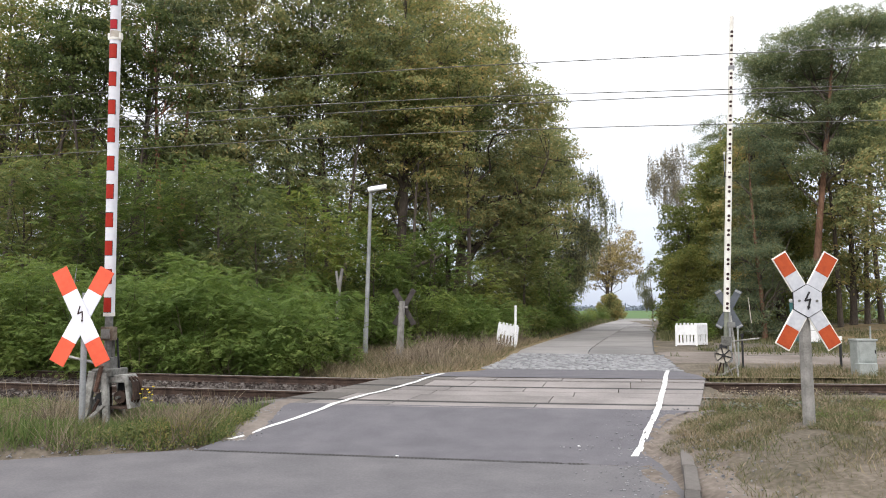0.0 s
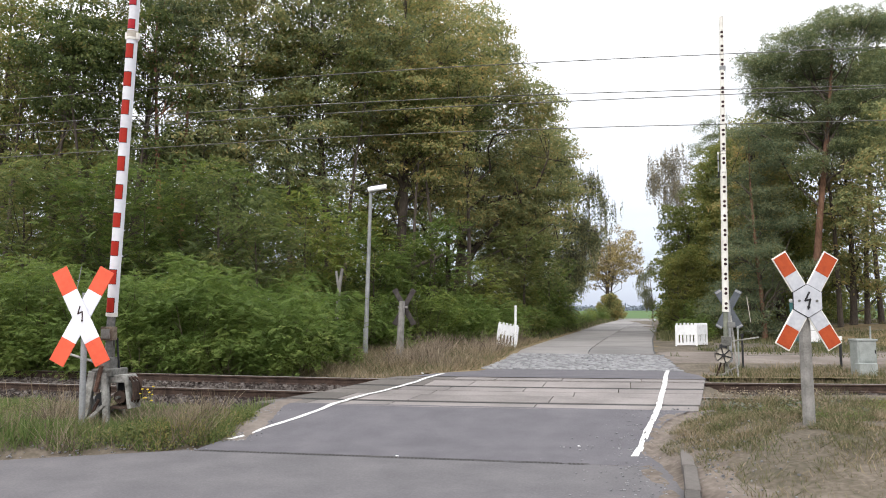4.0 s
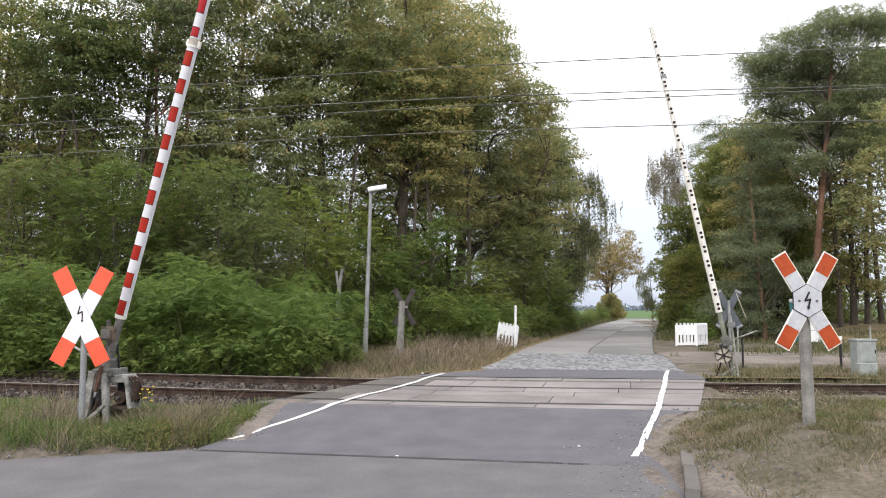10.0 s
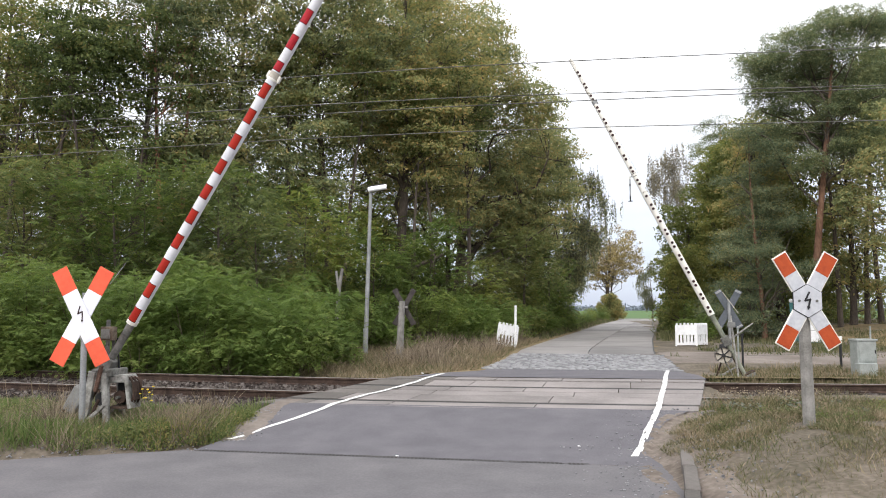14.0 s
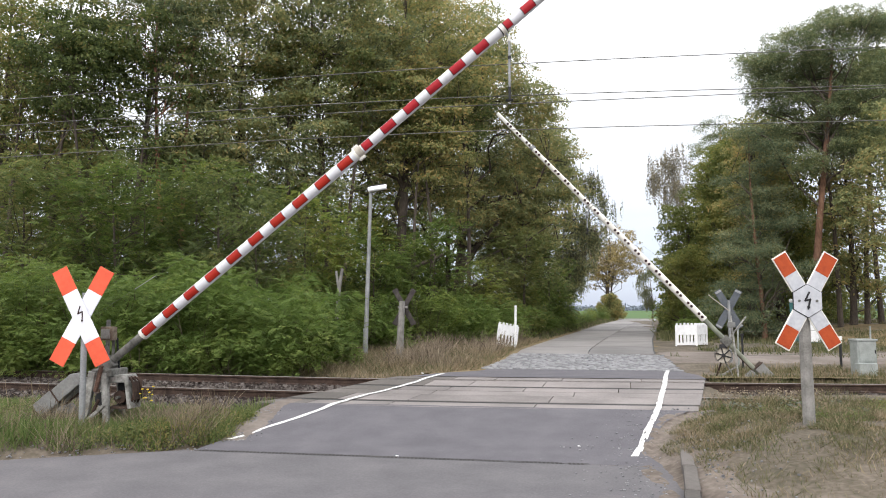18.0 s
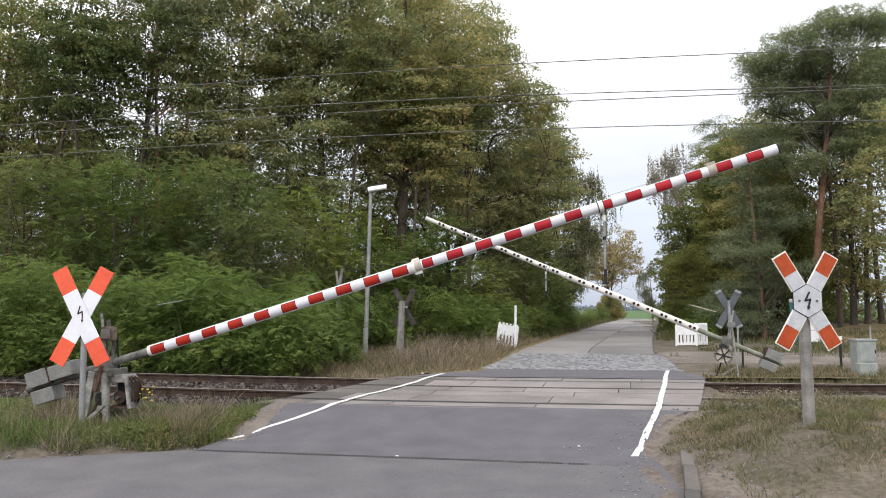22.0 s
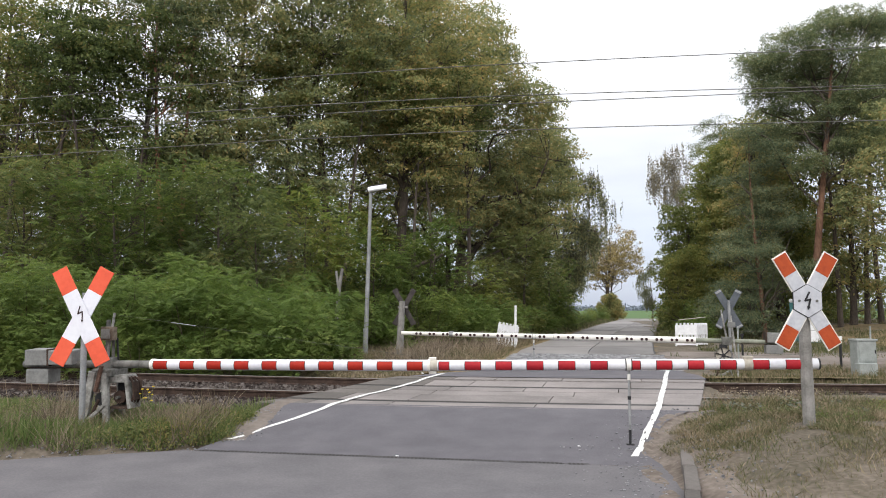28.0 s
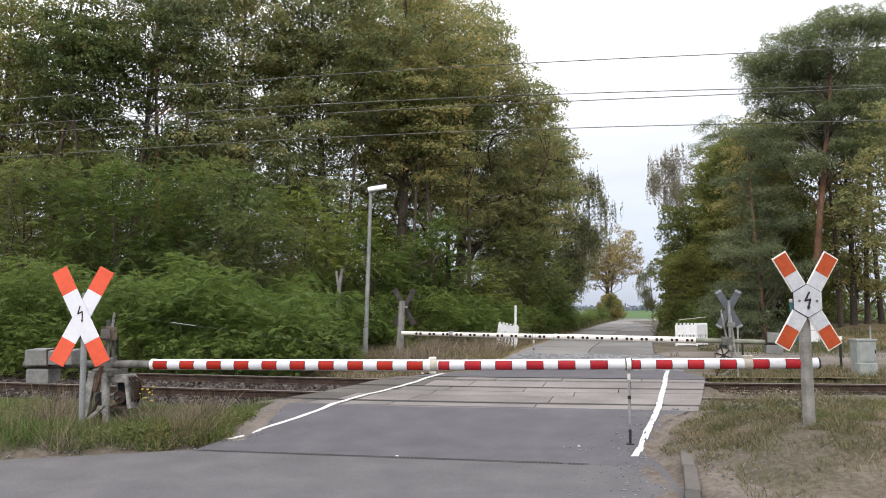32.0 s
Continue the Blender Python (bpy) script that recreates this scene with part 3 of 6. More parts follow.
def build_slabs():
    """Concrete slabs of the crossing, strip by strip, each slab a piece."""
    root = thing("crossing_deck", pose(0, 0, 0), "pale concrete slabs let in between and beside the rails", "crossing deck")
    strips = [(-1.40, -0.97, [-2.55, -1.62, -0.43, 1.66, 3.24]), (-0.81, -0.13, [-2.35, -1.4, -0.3, 1.8, 3.62]),
              (-0.085, 0.30, [-2.2, -1.1, -0.2, 2.1, 4.05]), (0.325, 0.68, [-1.9, -0.9, -0.05, 1.24, 2.8, 4.28]),
              (0.81, 1.40, [-1.6, -0.6, 0.2, 1.5, 3.0, 4.55]), (1.57, 1.98, [-1.25, -0.3, 0.5, 1.75, 3.2, 4.9])]
    # nearly flush black strips draw the wide dark lines between slab rows
    for a, b, xa, xb in ((-0.97, -0.81, -2.4, 3.8), (0.68, 0.81, -1.75, 4.3), (1.40, 1.57, -1.45, 4.52)):
        v = []
        for i in range(17):
            x = xa + (xb - xa) * i / 16
            for off in (a, b):
                q = track_point(x, off)
                v.append((q.x, q.y, (0.266 if off < 0 else 0.279 + 0.085 * off / 1.507)))
        ob = new("rubber_joint", mesh_of("rubber_joint", v, [(2 * i, 2 * i + 2, 2 * i + 3, 2 * i + 1) for i in range(16)], BLACK))
        ob.parent = root
    for a, b, cuts in strips:
        for x0, x1 in zip(cuts[:-1], cuts[1:]):
            v = []
            nseg = 4
            for i in range(nseg + 1):
                for off in (a, b):
                    xa = -2.02 + 0.4 * off if x0 == cuts[0] else x0 + 0.15 * off
                    xb = 4.1 + 0.29 * off if x1 == cuts[-1] else x1 + 0.15 * off
                    x = xa + 0.008 + (xb - xa - 0.016) * i / nseg
                    p = track_point(x, off)
                    z = 0.286 + 0.085 * (off / 1.507) if -0.1 < off < 1.55 else 0.372 if off > 1.5 else 0.262 + 0.026 * (1 + off / 1.4)
                    v += [(p.x, p.y, z), (p.x, p.y, z - 0.12)]
            f = []
            for i in range(nseg):
                q = 4 * i
                f += [(q, q + 4, q + 6, q + 2), (q, q + 1, q + 5, q + 4), (q + 2, q + 6, q + 7, q + 3)]
            f += [(0, 2, 3, 1), (4 * nseg, 4 * nseg + 1, 4 * nseg + 3, 4 * nseg + 2)]
            edge = x0 == cuts[0]
            ob = new("slab", mesh_of("slab", v, f, SLAB_DIRTY if edge else SLAB))
            ob.parent = root


build_slabs()


# ---- sand blown over the road's edges, and the path along the far side ----


def patch_sheet(name, x0, x1, y0, y1, material, label, category, over, step=0.2):
    """A thin uneven layer that follows the ground; over(x, y) gives its height over it."""
    xs, ys = np.arange(x0, x1 + 1e-6, step), np.arange(y0, y1 + 1e-6, step)
    gx, gy = np.meshgrid(xs, ys)
    z = over(gx, gy)
    for i in range(gx.shape[0]):
        for j in range(gx.shape[1]):
            z[i, j] += 0.014 * noise.noise((gx[i, j] * 2.1, gy[i, j] * 2.1, 3.3)) + 0.012 * noise.noise((gx[i, j] * 9, gy[i, j] * 9, 1.3))
    v = np.stack([gx, gy, z], -1).reshape(-1, 3)
    w = len(xs)
    f = [(r * w + c, r * w + c + 1, (r + 1) * w + c + 1, (r + 1) * w + c) for r in range(len(ys) - 1) for c in range(w - 1)]
    tagged(new(name, mesh_of(name, v, f, material, True)), label, category, kind="structure")


patch_sheet("path", 5.4, 40, 18.4, 26.5, SAND, "trodden sandy path along the railway", "path", lambda x, y: ground_z(x, y) + 0.045 - 0.11 * sstep(1.6, 3.6, np.abs(y - 22.4 + 0.12 * (x - 8))) - 0.3 * sstep(0.1, -0.3, x - road_right(y)), 0.3)
patch_sheet("sand_drift", 1.6, 4.4, 5.0, 10.5, DIRT, "brown sandy soil washed over the edge of the asphalt", "sand", lambda x, y: np.where(x < road_right(y), road_z(y - near_rail(x)) + 0.012, ground_z(x, y) + 0.015) + 0.008 - 0.06 * sstep(0.05, 0.75, np.abs(x - road_right(y) - 0.12)) - 0.05 * sstep(10.0, 10.35, y), 0.05)
patch_sheet("sand_drift", -3.6, -1.9, 9.05, 11.2, SAND, "pale sand along the edge of the ramp", "sand", lambda x, y: np.where(x > road_left(y), road_z(y - near_rail(x)) + 0.012, ground_z(x, y) + 0.04) + 0.014 - 0.07 * sstep(0.08, 0.4, np.abs(x - road_left(y) - 0.1)), 0.06)
patch_sheet("verge_rim", -12.0, -2.9, 5.8, 9.3, DIRT, "brown soil and sand along the asphalt", "soil", lambda x, y: ground_z(x, y) + 0.016 - 0.1 * sstep(0.02, 0.18, np.abs(y - np.where(x > -9, 8.6 + 0.31 * (x + 3), 6.74 + 0.12 * (x + 9)))), 0.06)
patch_sheet("leaf_litter", -2.6, 12.0, 14.6, 50.0, LITTER, "yellow-brown leaf litter along the road's edge", "litter", lambda x, y: np.where(x > road_left(y), 0.225 + (road_z(y - near_rail(x)) - 0.2), ground_z(x, y) + 0.035) - 0.07 * sstep(0.1, 0.55, np.abs(x - road_left(y) + 0.15)), 0.12)


patch_sheet("bank_litter", 16.5, 36, 22.5, 38, LITTER, "brown leaf litter on the bank under the pines", "litter", lambda x, y: ground_z(x, y) + 0.03 + 0.05 * np.sin(1.7 * x) * np.sin(1.3 * y) - 0.1 * sstep(0.6, 0.0, x - 16.5), 0.5)


def build_gravel():
    """Loose grit along the asphalt's edges."""
    rng = np.random.default_rng(12)
    v, f = [], []
    cube = [(-1, -1, -1), (1, -1, -1), (1, 1, -1), (-1, 1, -1), (-1, -1, 1), (1, -1, 1), (1, 1, 1), (-1, 1, 1)]
    faces = [(4, 5, 6, 7), (0, 1, 5, 4), (1, 2, 6, 5), (2, 3, 7, 6), (3, 0, 4, 7)]
    for k in range(1500):
        t = rng.random()
        if t < 0.5:
            y = rng.uniform(5.2, 10.2)
            x = float(road_right(y)) + rng.normal() * 0.45
        elif t < 0.75:
            x = rng.uniform(-7, -2.8)
            y = 8.6 + 0.31 * (x + 3) + rng.normal() * 0.12
        else:
            y = rng.uniform(9, 10.6)
            x = float(road_left(y)) + rng.normal() * 0.15
        on_road = float(road_left(y)) < x < float(road_right(y))
        z = float(road_z(y - near_rail(x))) + 0.014 if on_road else float(ground_z(x, y)) + 0.012
        s = rng.uniform(0.004, 0.013)
        b = len(v)
        for c in cube:
            v.append((x + c[0] * s * rng.uniform(0.6, 1.2), y + c[1] * s * rng.uniform(0.6, 1.2), z + c[2] * s * 0.6))
        f += [tuple(b + i for i in q) for q in faces]
    tagged(new("gravel", mesh_of("gravel", v, f, COBBLE)), "loose grit along the road's edge", "gravel", kind="stuff")


build_gravel()

# ---- barriers ----


def tube_path(v, f, pts, radii, seg=6):
    """Append a bent tapered tube to vertex and face lists."""
    base = len(v)
    for i, (p, r) in enumerate(zip(pts, radii)):
        d = (pts[min(i + 1, len(pts) - 1)] - pts[max(i - 1, 0)])
        q = d.to_track_quat("Z", "Y").to_matrix()
        for k in range(seg):
            a = 2 * math.pi * k / seg
            w = p + q @ Vector((math.cos(a) * r, math.sin(a) * r, 0))
            v.append((w.x, w.y, w.z))
    for i in range(len(pts) - 1):
        for k in range(seg):
            a, b = base + i * seg + k, base + i * seg + (k + 1) % seg
            f.append((a, b, b + seg, a + seg))


NEAR_PIVOT, NEAR_TURN = Vector((-4.46, 9.5, 0.943)), -9.9
FAR_PIVOT, FAR_TURN = Vector((6.206, 15.6, 0.979)), 169.0


def arc_patch(x0, x1, r, a0, a1, n=7):
    """A curved patch on a tube along x; angles in degrees from the front (-y) upwards."""
    bm = bmesh.new()
    ring = []
    for k in range(n + 1):
        a = radians(a0 + (a1 - a0) * k / n)
        ring.append((-math.cos(a) * r, math.sin(a) * r))
    lo = [bm.verts.new((x0, y, z)) for y, z in ring]
    hi = [bm.verts.new((x1, y, z)) for y, z in ring]
    for k in range(n):
        bm.faces.new((lo[k], hi[k], hi[k + 1], lo[k + 1]))
    return bm


SLEEVE = mat("dirty_beige", [(0.3, 0.27, 0.23), (0.4, 0.365, 0.31), (0.48, 0.44, 0.38)], 0.6, scale=6, fine=30)


def build_boom(parent, length, joint, back):
    """The swinging part: tube, arm, weights, stays, striped film or reflectors, hanging support rod."""
    bm = bmesh.new()
    bm_tube(bm, (0.66, 0, 0), (joint, 0, 0), 0.07, seg=20)
    rise = 0.0 if back else 0.035
    bm_tube(bm, (joint, 0, 0), (length, 0, rise), 0.066 if not back else 0.06, 0.061 if not back else 0.045, seg=20)
    boom = part("boom", bm, BOOM_WHITE if not back else CREAM, parent, "white tubular barrier boom" if back else "white tubular boom with red bands", smooth=40)
    tube_part("arm", (-1.25, 0, 0), (0.67, 0, 0), 0.048, GREEN_GREY if back else DULL_STEEL, boom, 0.052, 16, "grey steel root tube")
    clamp_at = length - (1.19 if back else 0.745)
    tube_part("joint_flange", (joint - 0.035, 0, 0), (joint - 0.005, 0, 0), 0.072 if back else 0.079, CREAM, boom, seg=18)
    tube_part("joint_sleeve", (joint - 0.01, 0, 0), (joint + 0.085, 0, 0), 0.07 if not back else 0.066, SLEEVE if not back else CREAM, boom, seg=18, label="" if back else "beige joint sleeve")
    for e in () if back else (-1, 1):
        box_part("joint_lug", (0.09, 0.05, 0.035), (joint + 0.02, 0, 0.082 * e), CREAM, boom, bevel=0.008)
    # balance weights behind the pivot
    box_part("weight", (0.34, 0.26, 0.21), (-0.98, 0, 0.10), WEIGHT, boom, bevel=0.015)
    if not back:
        box_part("weight", (0.36, 0.26, 0.19), (-0.62, 0, 0.10), WEIGHT, boom, bevel=0.015)
    box_part("weight", (0.34, 0.24, 0.19), (-0.97, 0, -0.15), WEIGHT, boom, bevel=0.015)
    # dark strip added in place of the shaded gap between the weights
    box_part("weight_strap", (0.022, 0.268, 0.225), (-0.805, 0, 0.10), RUST, boom, bevel=0.003)
    box_part("weight_bracket", (0.9, 0.05, 0.05), (-0.75, 0, -0.03), RUST, boom)
    box_part("hub", (0.2, 0.16, 0.18), (0.0, 0, 0.0), DULL_STEEL, boom, bevel=0.02)
    tube_part("lever", (-0.02, 0.0, 0.02), (0.1, 0.0, 0.68), 0.022, STAND, boom, 0.016, 10)
    stay = tube_part("stay_wire", (0.09, 0, 0.56 if back else 0.66), (4.38 if not back else 3.6, 0, 0.085), 0.0013, DULL_STEEL, boom, seg=6)
    ta, tb, drop = (0.42, 0.98, 0.1) if back else (0.92, 1.27, 0.0)
    tube_part("turnbuckle", (ta, 0, 0.672 - 0.134 * ta - drop), (tb, 0, 0.672 - 0.134 * tb - drop), 0.009 if back else 0.005, SLEEVE if back else GREY_STEEL, stay, seg=8)
    hang = 6.73 if not back else 4.19
    tube_part("stay_wire", (hang, 0, 0.09), (clamp_at, 0, 0.075), 0.0018, DULL_STEEL, boom, seg=6)
    tube_part("rod_bracket", (hang - 0.03, 0, 0), (hang + 0.03, 0, 0), 0.0695 if not back else 0.058, CREAM, boom, seg=18)
    for e in (-0.033, 0.033):
        tube_part("bracket_edge", (hang + e - 0.006, 0, 0), (hang + e + 0.006, 0, 0), 0.0705 if not back else 0.059, BLACK, boom, seg=18)
    tube_part("clamp", (clamp_at - 0.045, 0, 0), (clamp_at + 0.045, 0, 0), 0.071 if not back else 0.054, GREY_STEEL if back else SLEEVE, boom, seg=18)
    box_part("clamp_lug", (0.11, 0.07, 0.035), (clamp_at, 0, 0.075 if not back else 0.058), GREY_STEEL if back else SLEEVE, boom, bevel=0.006)
    tube_part("end_cap", (length - 0.006, 0, 0), (length + 0.012, 0, 0), 0.064 if not back else 0.047, BLACK if not back else CREAM, boom, seg=18)
    tube_part("root_collar", (0.64, 0, 0), (0.69, 0, 0), 0.074, CREAM, boom, seg=20)
    if not back:
        for k in range(10):
            x = 0.698 + 0.3775 * k
            part("band_edge", arc_patch(x - 0.008, x + 0.193, 0.0714, -54, 50), DARK_RED, boom, smooth=60)
            part("red_band", arc_patch(x, x + 0.185, 0.0718, -49, 45), RED, boom, smooth=60)
        for k in range(12):
            x0, x1 = (4.49, 4.61) if k == 0 else (4.81 + 0.372 * (k - 1), 4.995 + 0.372 * (k - 1))
            if k == 6:
                x0 += 0.05
            elif k > 6:
                x0 = 7.042 + 0.35 * (k - 7)
                x1 = x0 + 0.165
            part("band_edge", arc_patch(x0 - 0.008, x1 + 0.008, 0.0678, -54, 52), DARK_RED, boom, smooth=60)
            part("red_band", arc_patch(x0, x1, 0.0682, -49, 47), DEEP_RED, boom, smooth=60)
    else:
        for k in range(20):
            for j in (0, 0.1):
                x = 0.72 + 0.323 * k + j
                if x < length - 0.05:
                    r = 0.07 if x < joint else 0.06 - 0.017 * (x - joint) / (length - joint)
                    tube_part("reflector", (x, r - 0.008, 0.0), (x, r + 0.004, 0.0), 0.032, DARK_RED, boom, seg=10)
    for ob in boom.children:
        at_x = sum(v.co.x for v in ob.data.vertices) / len(ob.data.vertices)
        if at_x > joint + 0.1:
            ob.location.z = rise * (at_x - joint) / (length - joint)
    # the rod hangs free from its bracket
    tube_part("rod_hook", (hang, 0, 0), (hang, 0, -0.12), 0.014, GREY_STEEL, boom, seg=8)
    k = 0.7 if back else 1.0
    rod = tube_part("support_rod", (0, 0, 0.02), (0, 0, -0.05 * k), 0.019, CREAM, boom, seg=10, label="white top of the support rod")
    tube_part("rod_tube", (0, 0, -0.04 * k), (0, 0, -0.72 * k), 0.015, GREY_STEEL, rod, seg=10)
    tube_part("rod_collar", (0, 0, -0.235 * k), (0, 0, -0.275 * k), 0.021, BLACK, rod, seg=10)
    tube_part("rod_tip", (0, 0, -0.62 * k), (0, 0, -0.78 * k), 0.018, BLACK, rod, 0.015, seg=10)
    box_part("rod_foot", (0.09, 0.07, 0.014), (0, 0, -0.785 * k), BLACK, rod)
    return boom, rod, hang


near_barrier = thing("barrier", pose(*NEAR_PIVOT, 0, 0, NEAR_TURN), "red and white level crossing barrier on a weathered steel stand", "barrier", "crossing barriers")
far_barrier = thing("barrier", pose(*FAR_PIVOT, 0, 0, FAR_TURN), "crossing barrier seen from behind, cream with maroon reflectors", "barrier", "crossing barriers")
near_boom, near_rod, NEAR_HANG = build_boom(near_barrier, 8.79, 4.38, False)
far_boom, far_rod, FAR_HANG = build_boom(far_barrier, 7.32, 3.72, True)


BOX_BROWN = mat("rust_stained_box", [(0.06, 0.04, 0.03), (0.13, 0.10, 0.075), (0.22, 0.18, 0.14)], 0.9, scale=7, fine=40)
RED_RUST = mat("red_rust", [(0.07, 0.04, 0.03), (0.12, 0.07, 0.052), (0.2, 0.13, 0.10)], 0.9, scale=7, fine=40)


def slant(name, a, b, w, d, y, material, p, label=""):
    """A flat bar between two points (x, z) of the upright plane at y."""
    v = Vector((b[0] - a[0], 0, b[1] - a[1]))
    rot = Euler((0, math.atan2(v.x, v.z), 0)).to_matrix()
    return box_part(name, (w, d, v.length), ((a[0] + b[0]) / 2, y, (a[1] + b[1]) / 2), material, p, rot, min(0.012, d * 0.3), label)


def build_near_stand(p):
    # two splayed frames of flaking pale paint, front and back
    for y in (-0.16, 0.16):
        slant("leg", (-0.17, -0.08), (-0.3, -0.92), 0.1, 0.06, y, STAND, p)
        slant("leg", (0.0, -0.1), (0.07, -0.92), 0.085, 0.06, y, STAND, p)
        slant("brace", (-0.24, -0.74), (0.04, -0.5), 0.045, 0.03, y * 1.2, STAND, p)
    box_part("gusset_plate", (0.2, 0.03, 0.22), (-0.1, -0.15, -0.2), STAND, p, bevel=0.01, label="flaking white gusset plate")
    slant("brace", (-0.16, -0.66), (-0.05, -0.44), 0.035, 0.03, -0.19, RUST, p)
    box_part("crosshead", (0.3, 0.36, 0.1), (-0.04, 0, -0.1), DULL_STEEL, p, bevel=0.02)
    # winch housing, open in front
    box_part("housing_top", (0.33, 0.26, 0.10), (0.12, 0, -0.18), STAND, p, Euler((0, -0.04, 0)).to_matrix(), 0.025)
    slant("housing_side", (0.27, -0.16), (0.335, -0.56), 0.05, 0.24, 0, STAND, p)
    # black back panel stands in for the shade inside the opening
    box_part("housing_back", (0.26, 0.03, 0.34), (0.16, 0.1, -0.37), BLACK, p)
    box_part("housing_floor", (0.26, 0.22, 0.03), (0.17, 0, -0.55), RUST, p)
    tube_part("drum", (0.16, -0.06, -0.42), (0.16, 0.08, -0.42), 0.085, RUST, p, seg=18)
    tube_part("axle", (0.16, -0.13, -0.42), (0.16, 0.1, -0.42), 0.02, DULL_STEEL, p, seg=10)
    for k in range(3):
        v, f = [], []
        pts = [Vector((0.27 + 0.13 * math.sin(radians(a)) * (1 - 0.12 * k), 0.05 - 0.06 * k, -0.34 + 0.18 * math.cos(radians(a)))) for a in range(0, 181, 18)]
        tube_path(v, f, pts, [0.016] * len(pts), 7)
        new("cable_loop", mesh_of("cable_loop", v, f, RUST, True)).parent = p
    box_part("guard", (0.02, 0.2, 0.24), (0.375, 0, -0.33), RUST, p, Euler((0, -0.1, 0)).to_matrix(), 0.006, "rusty guard plate")
    slant("rust_bar", (-0.02, 0.0), (-0.1, -0.34), 0.05, 0.04, -0.2, RED_RUST, p, "rust-stained lever bar")
    tube_part("pulley", (-0.06, -0.13, -0.44), (-0.06, -0.07, -0.44), 0.09, BLACK, p, seg=20)
    box_part("bell_post", (0.04, 0.04, 0.62), (-0.1, 0.02, 0.28), DULL_STEEL, p)
    box_part("bell_post", (0.03, 0.03, 0.42), (0.0, 0.0, 0.2), DULL_STEEL, p)
    box_part("bell_box", (0.18, 0.1, 0.18), (-0.02, -0.08, 0.41), BOX_BROWN, p, bevel=0.012, label="small rust-stained box with a lid")
    box_part("bell_lid", (0.12, 0.02, 0.12), (-0.025, -0.14, 0.405), POST_CONCRETE, p)
    tube_part("cable", (0.05, 0.0, 0.35), (0.06, 0.05, -0.05), 0.013, BLACK, p, seg=8)


def build_far_stand(p):
    # pole and bracing; the camera side is +y here
    tube_part("pole", (-0.08, 0.16, 0.56), (-0.2, 0.16, -0.8), 0.022, STAND, p, seg=12)
    slant("leg", (0.08, -0.3), (0.26, -0.82), 0.035, 0.03, 0.1, RUST, p)
    slant("leg", (0.1, -0.3), (-0.14, -0.82), 0.03, 0.03, 0.06, STAND, p)
    slant("brace", (0.22, -0.78), (-0.16, -0.55), 0.035, 0.03, 0.13, STAND, p)
    bm = bmesh.new()
    bmesh.ops.create_cone(bm, cap_ends=False, segments=28, radius1=0.19, radius2=0.19, depth=0.05, matrix=Matrix.Translation((0.1, 0.2, -0.3)) @ Euler((math.pi / 2, 0, 0)).to_matrix().to_4x4())
    bmesh.ops.create_cone(bm, cap_ends=False, segments=28, radius1=0.165, radius2=0.165, depth=0.05, matrix=Matrix.Translation((0.1, 0.2, -0.3)) @ Euler((math.pi / 2, 0, 0)).to_matrix().to_4x4())
    wheel = part("hand_wheel", bm, BLACK, p, "dark spoked winding wheel")
    bm = bmesh.new()
    bm_tube(bm, (0.1, 0.165, -0.3), (0.1, 0.19, -0.3), 0.163, seg=28)
    part("wheel_disc", bm, SLEEVE, wheel, smooth=40)
    for k in range(6):
        a = k * math.pi / 3 + 0.3
        c = Vector((0.1, 0.205, -0.3))
        tube_part("spoke", c, c + Vector((math.cos(a) * 0.17, 0, math.sin(a) * 0.17)), 0.013, BLACK, wheel, seg=8)
    tube_part("hub_cap", (0.1, 0.17, -0.3), (0.1, 0.24, -0.3), 0.04, BLACK, wheel)
    box_part("gear_case", (0.16, 0.12, 0.13), (0.06, 0.0, -0.13), BLACK, p, bevel=0.03)
    box_part("head_plate", (0.16, 0.05, 0.12), (-0.09, 0.16, 0.36), WEIGHT, p, bevel=0.01)


build_near_stand(near_barrier)
for ob in near_barrier.children:
    if ob is not near_boom:
        ob.location.x += 0.07
build_far_stand(far_barrier)

# ---- crossbuck signs ----


def bolt_shape(pts, width, y, tip=0.0):
    """The lightning arrow for overhead wires: flat strokes along pts (x, z), the last one ending in an arrow head."""
    bm = bmesh.new()
    for (xa, za), (xb, zb) in zip(pts[:-1], pts[1:]):
        d = Vector((xb - xa, 0, zb - za))
        bm_box(bm, (width, 0.004, d.length + width * 0.6), ((xa + xb) / 2, y, (za + zb) / 2), Euler((0, math.atan2(d.x, d.z), 0)).to_matrix())
    if tip:
        (xa, za), (xb, zb) = pts[-2:]
        d = Vector((xb - xa, 0, zb - za)).normalized()
        n = Vector((d.z, 0, -d.x))
        c = Vector((xb, y - 0.0025, zb))
        bm.faces.new([bm.verts.new(q) for q in (c + n * tip, c + d * tip * 2.2, c - n * tip)])
    return bm


def bar_piece(name, parent, angle, a, b, width, y, thick, material, label=""):
    """A straight piece of a cross bar between the lengths a and b from the middle; angle in degrees from upright."""
    rot = Euler((0, radians(angle), 0)).to_matrix()
    mid = rot @ Vector((0, 0, (a + b) / 2))
    return box_part(name, (width, thick, b - a), (mid.x, y, mid.z), material, parent, rot, 0.004, label)


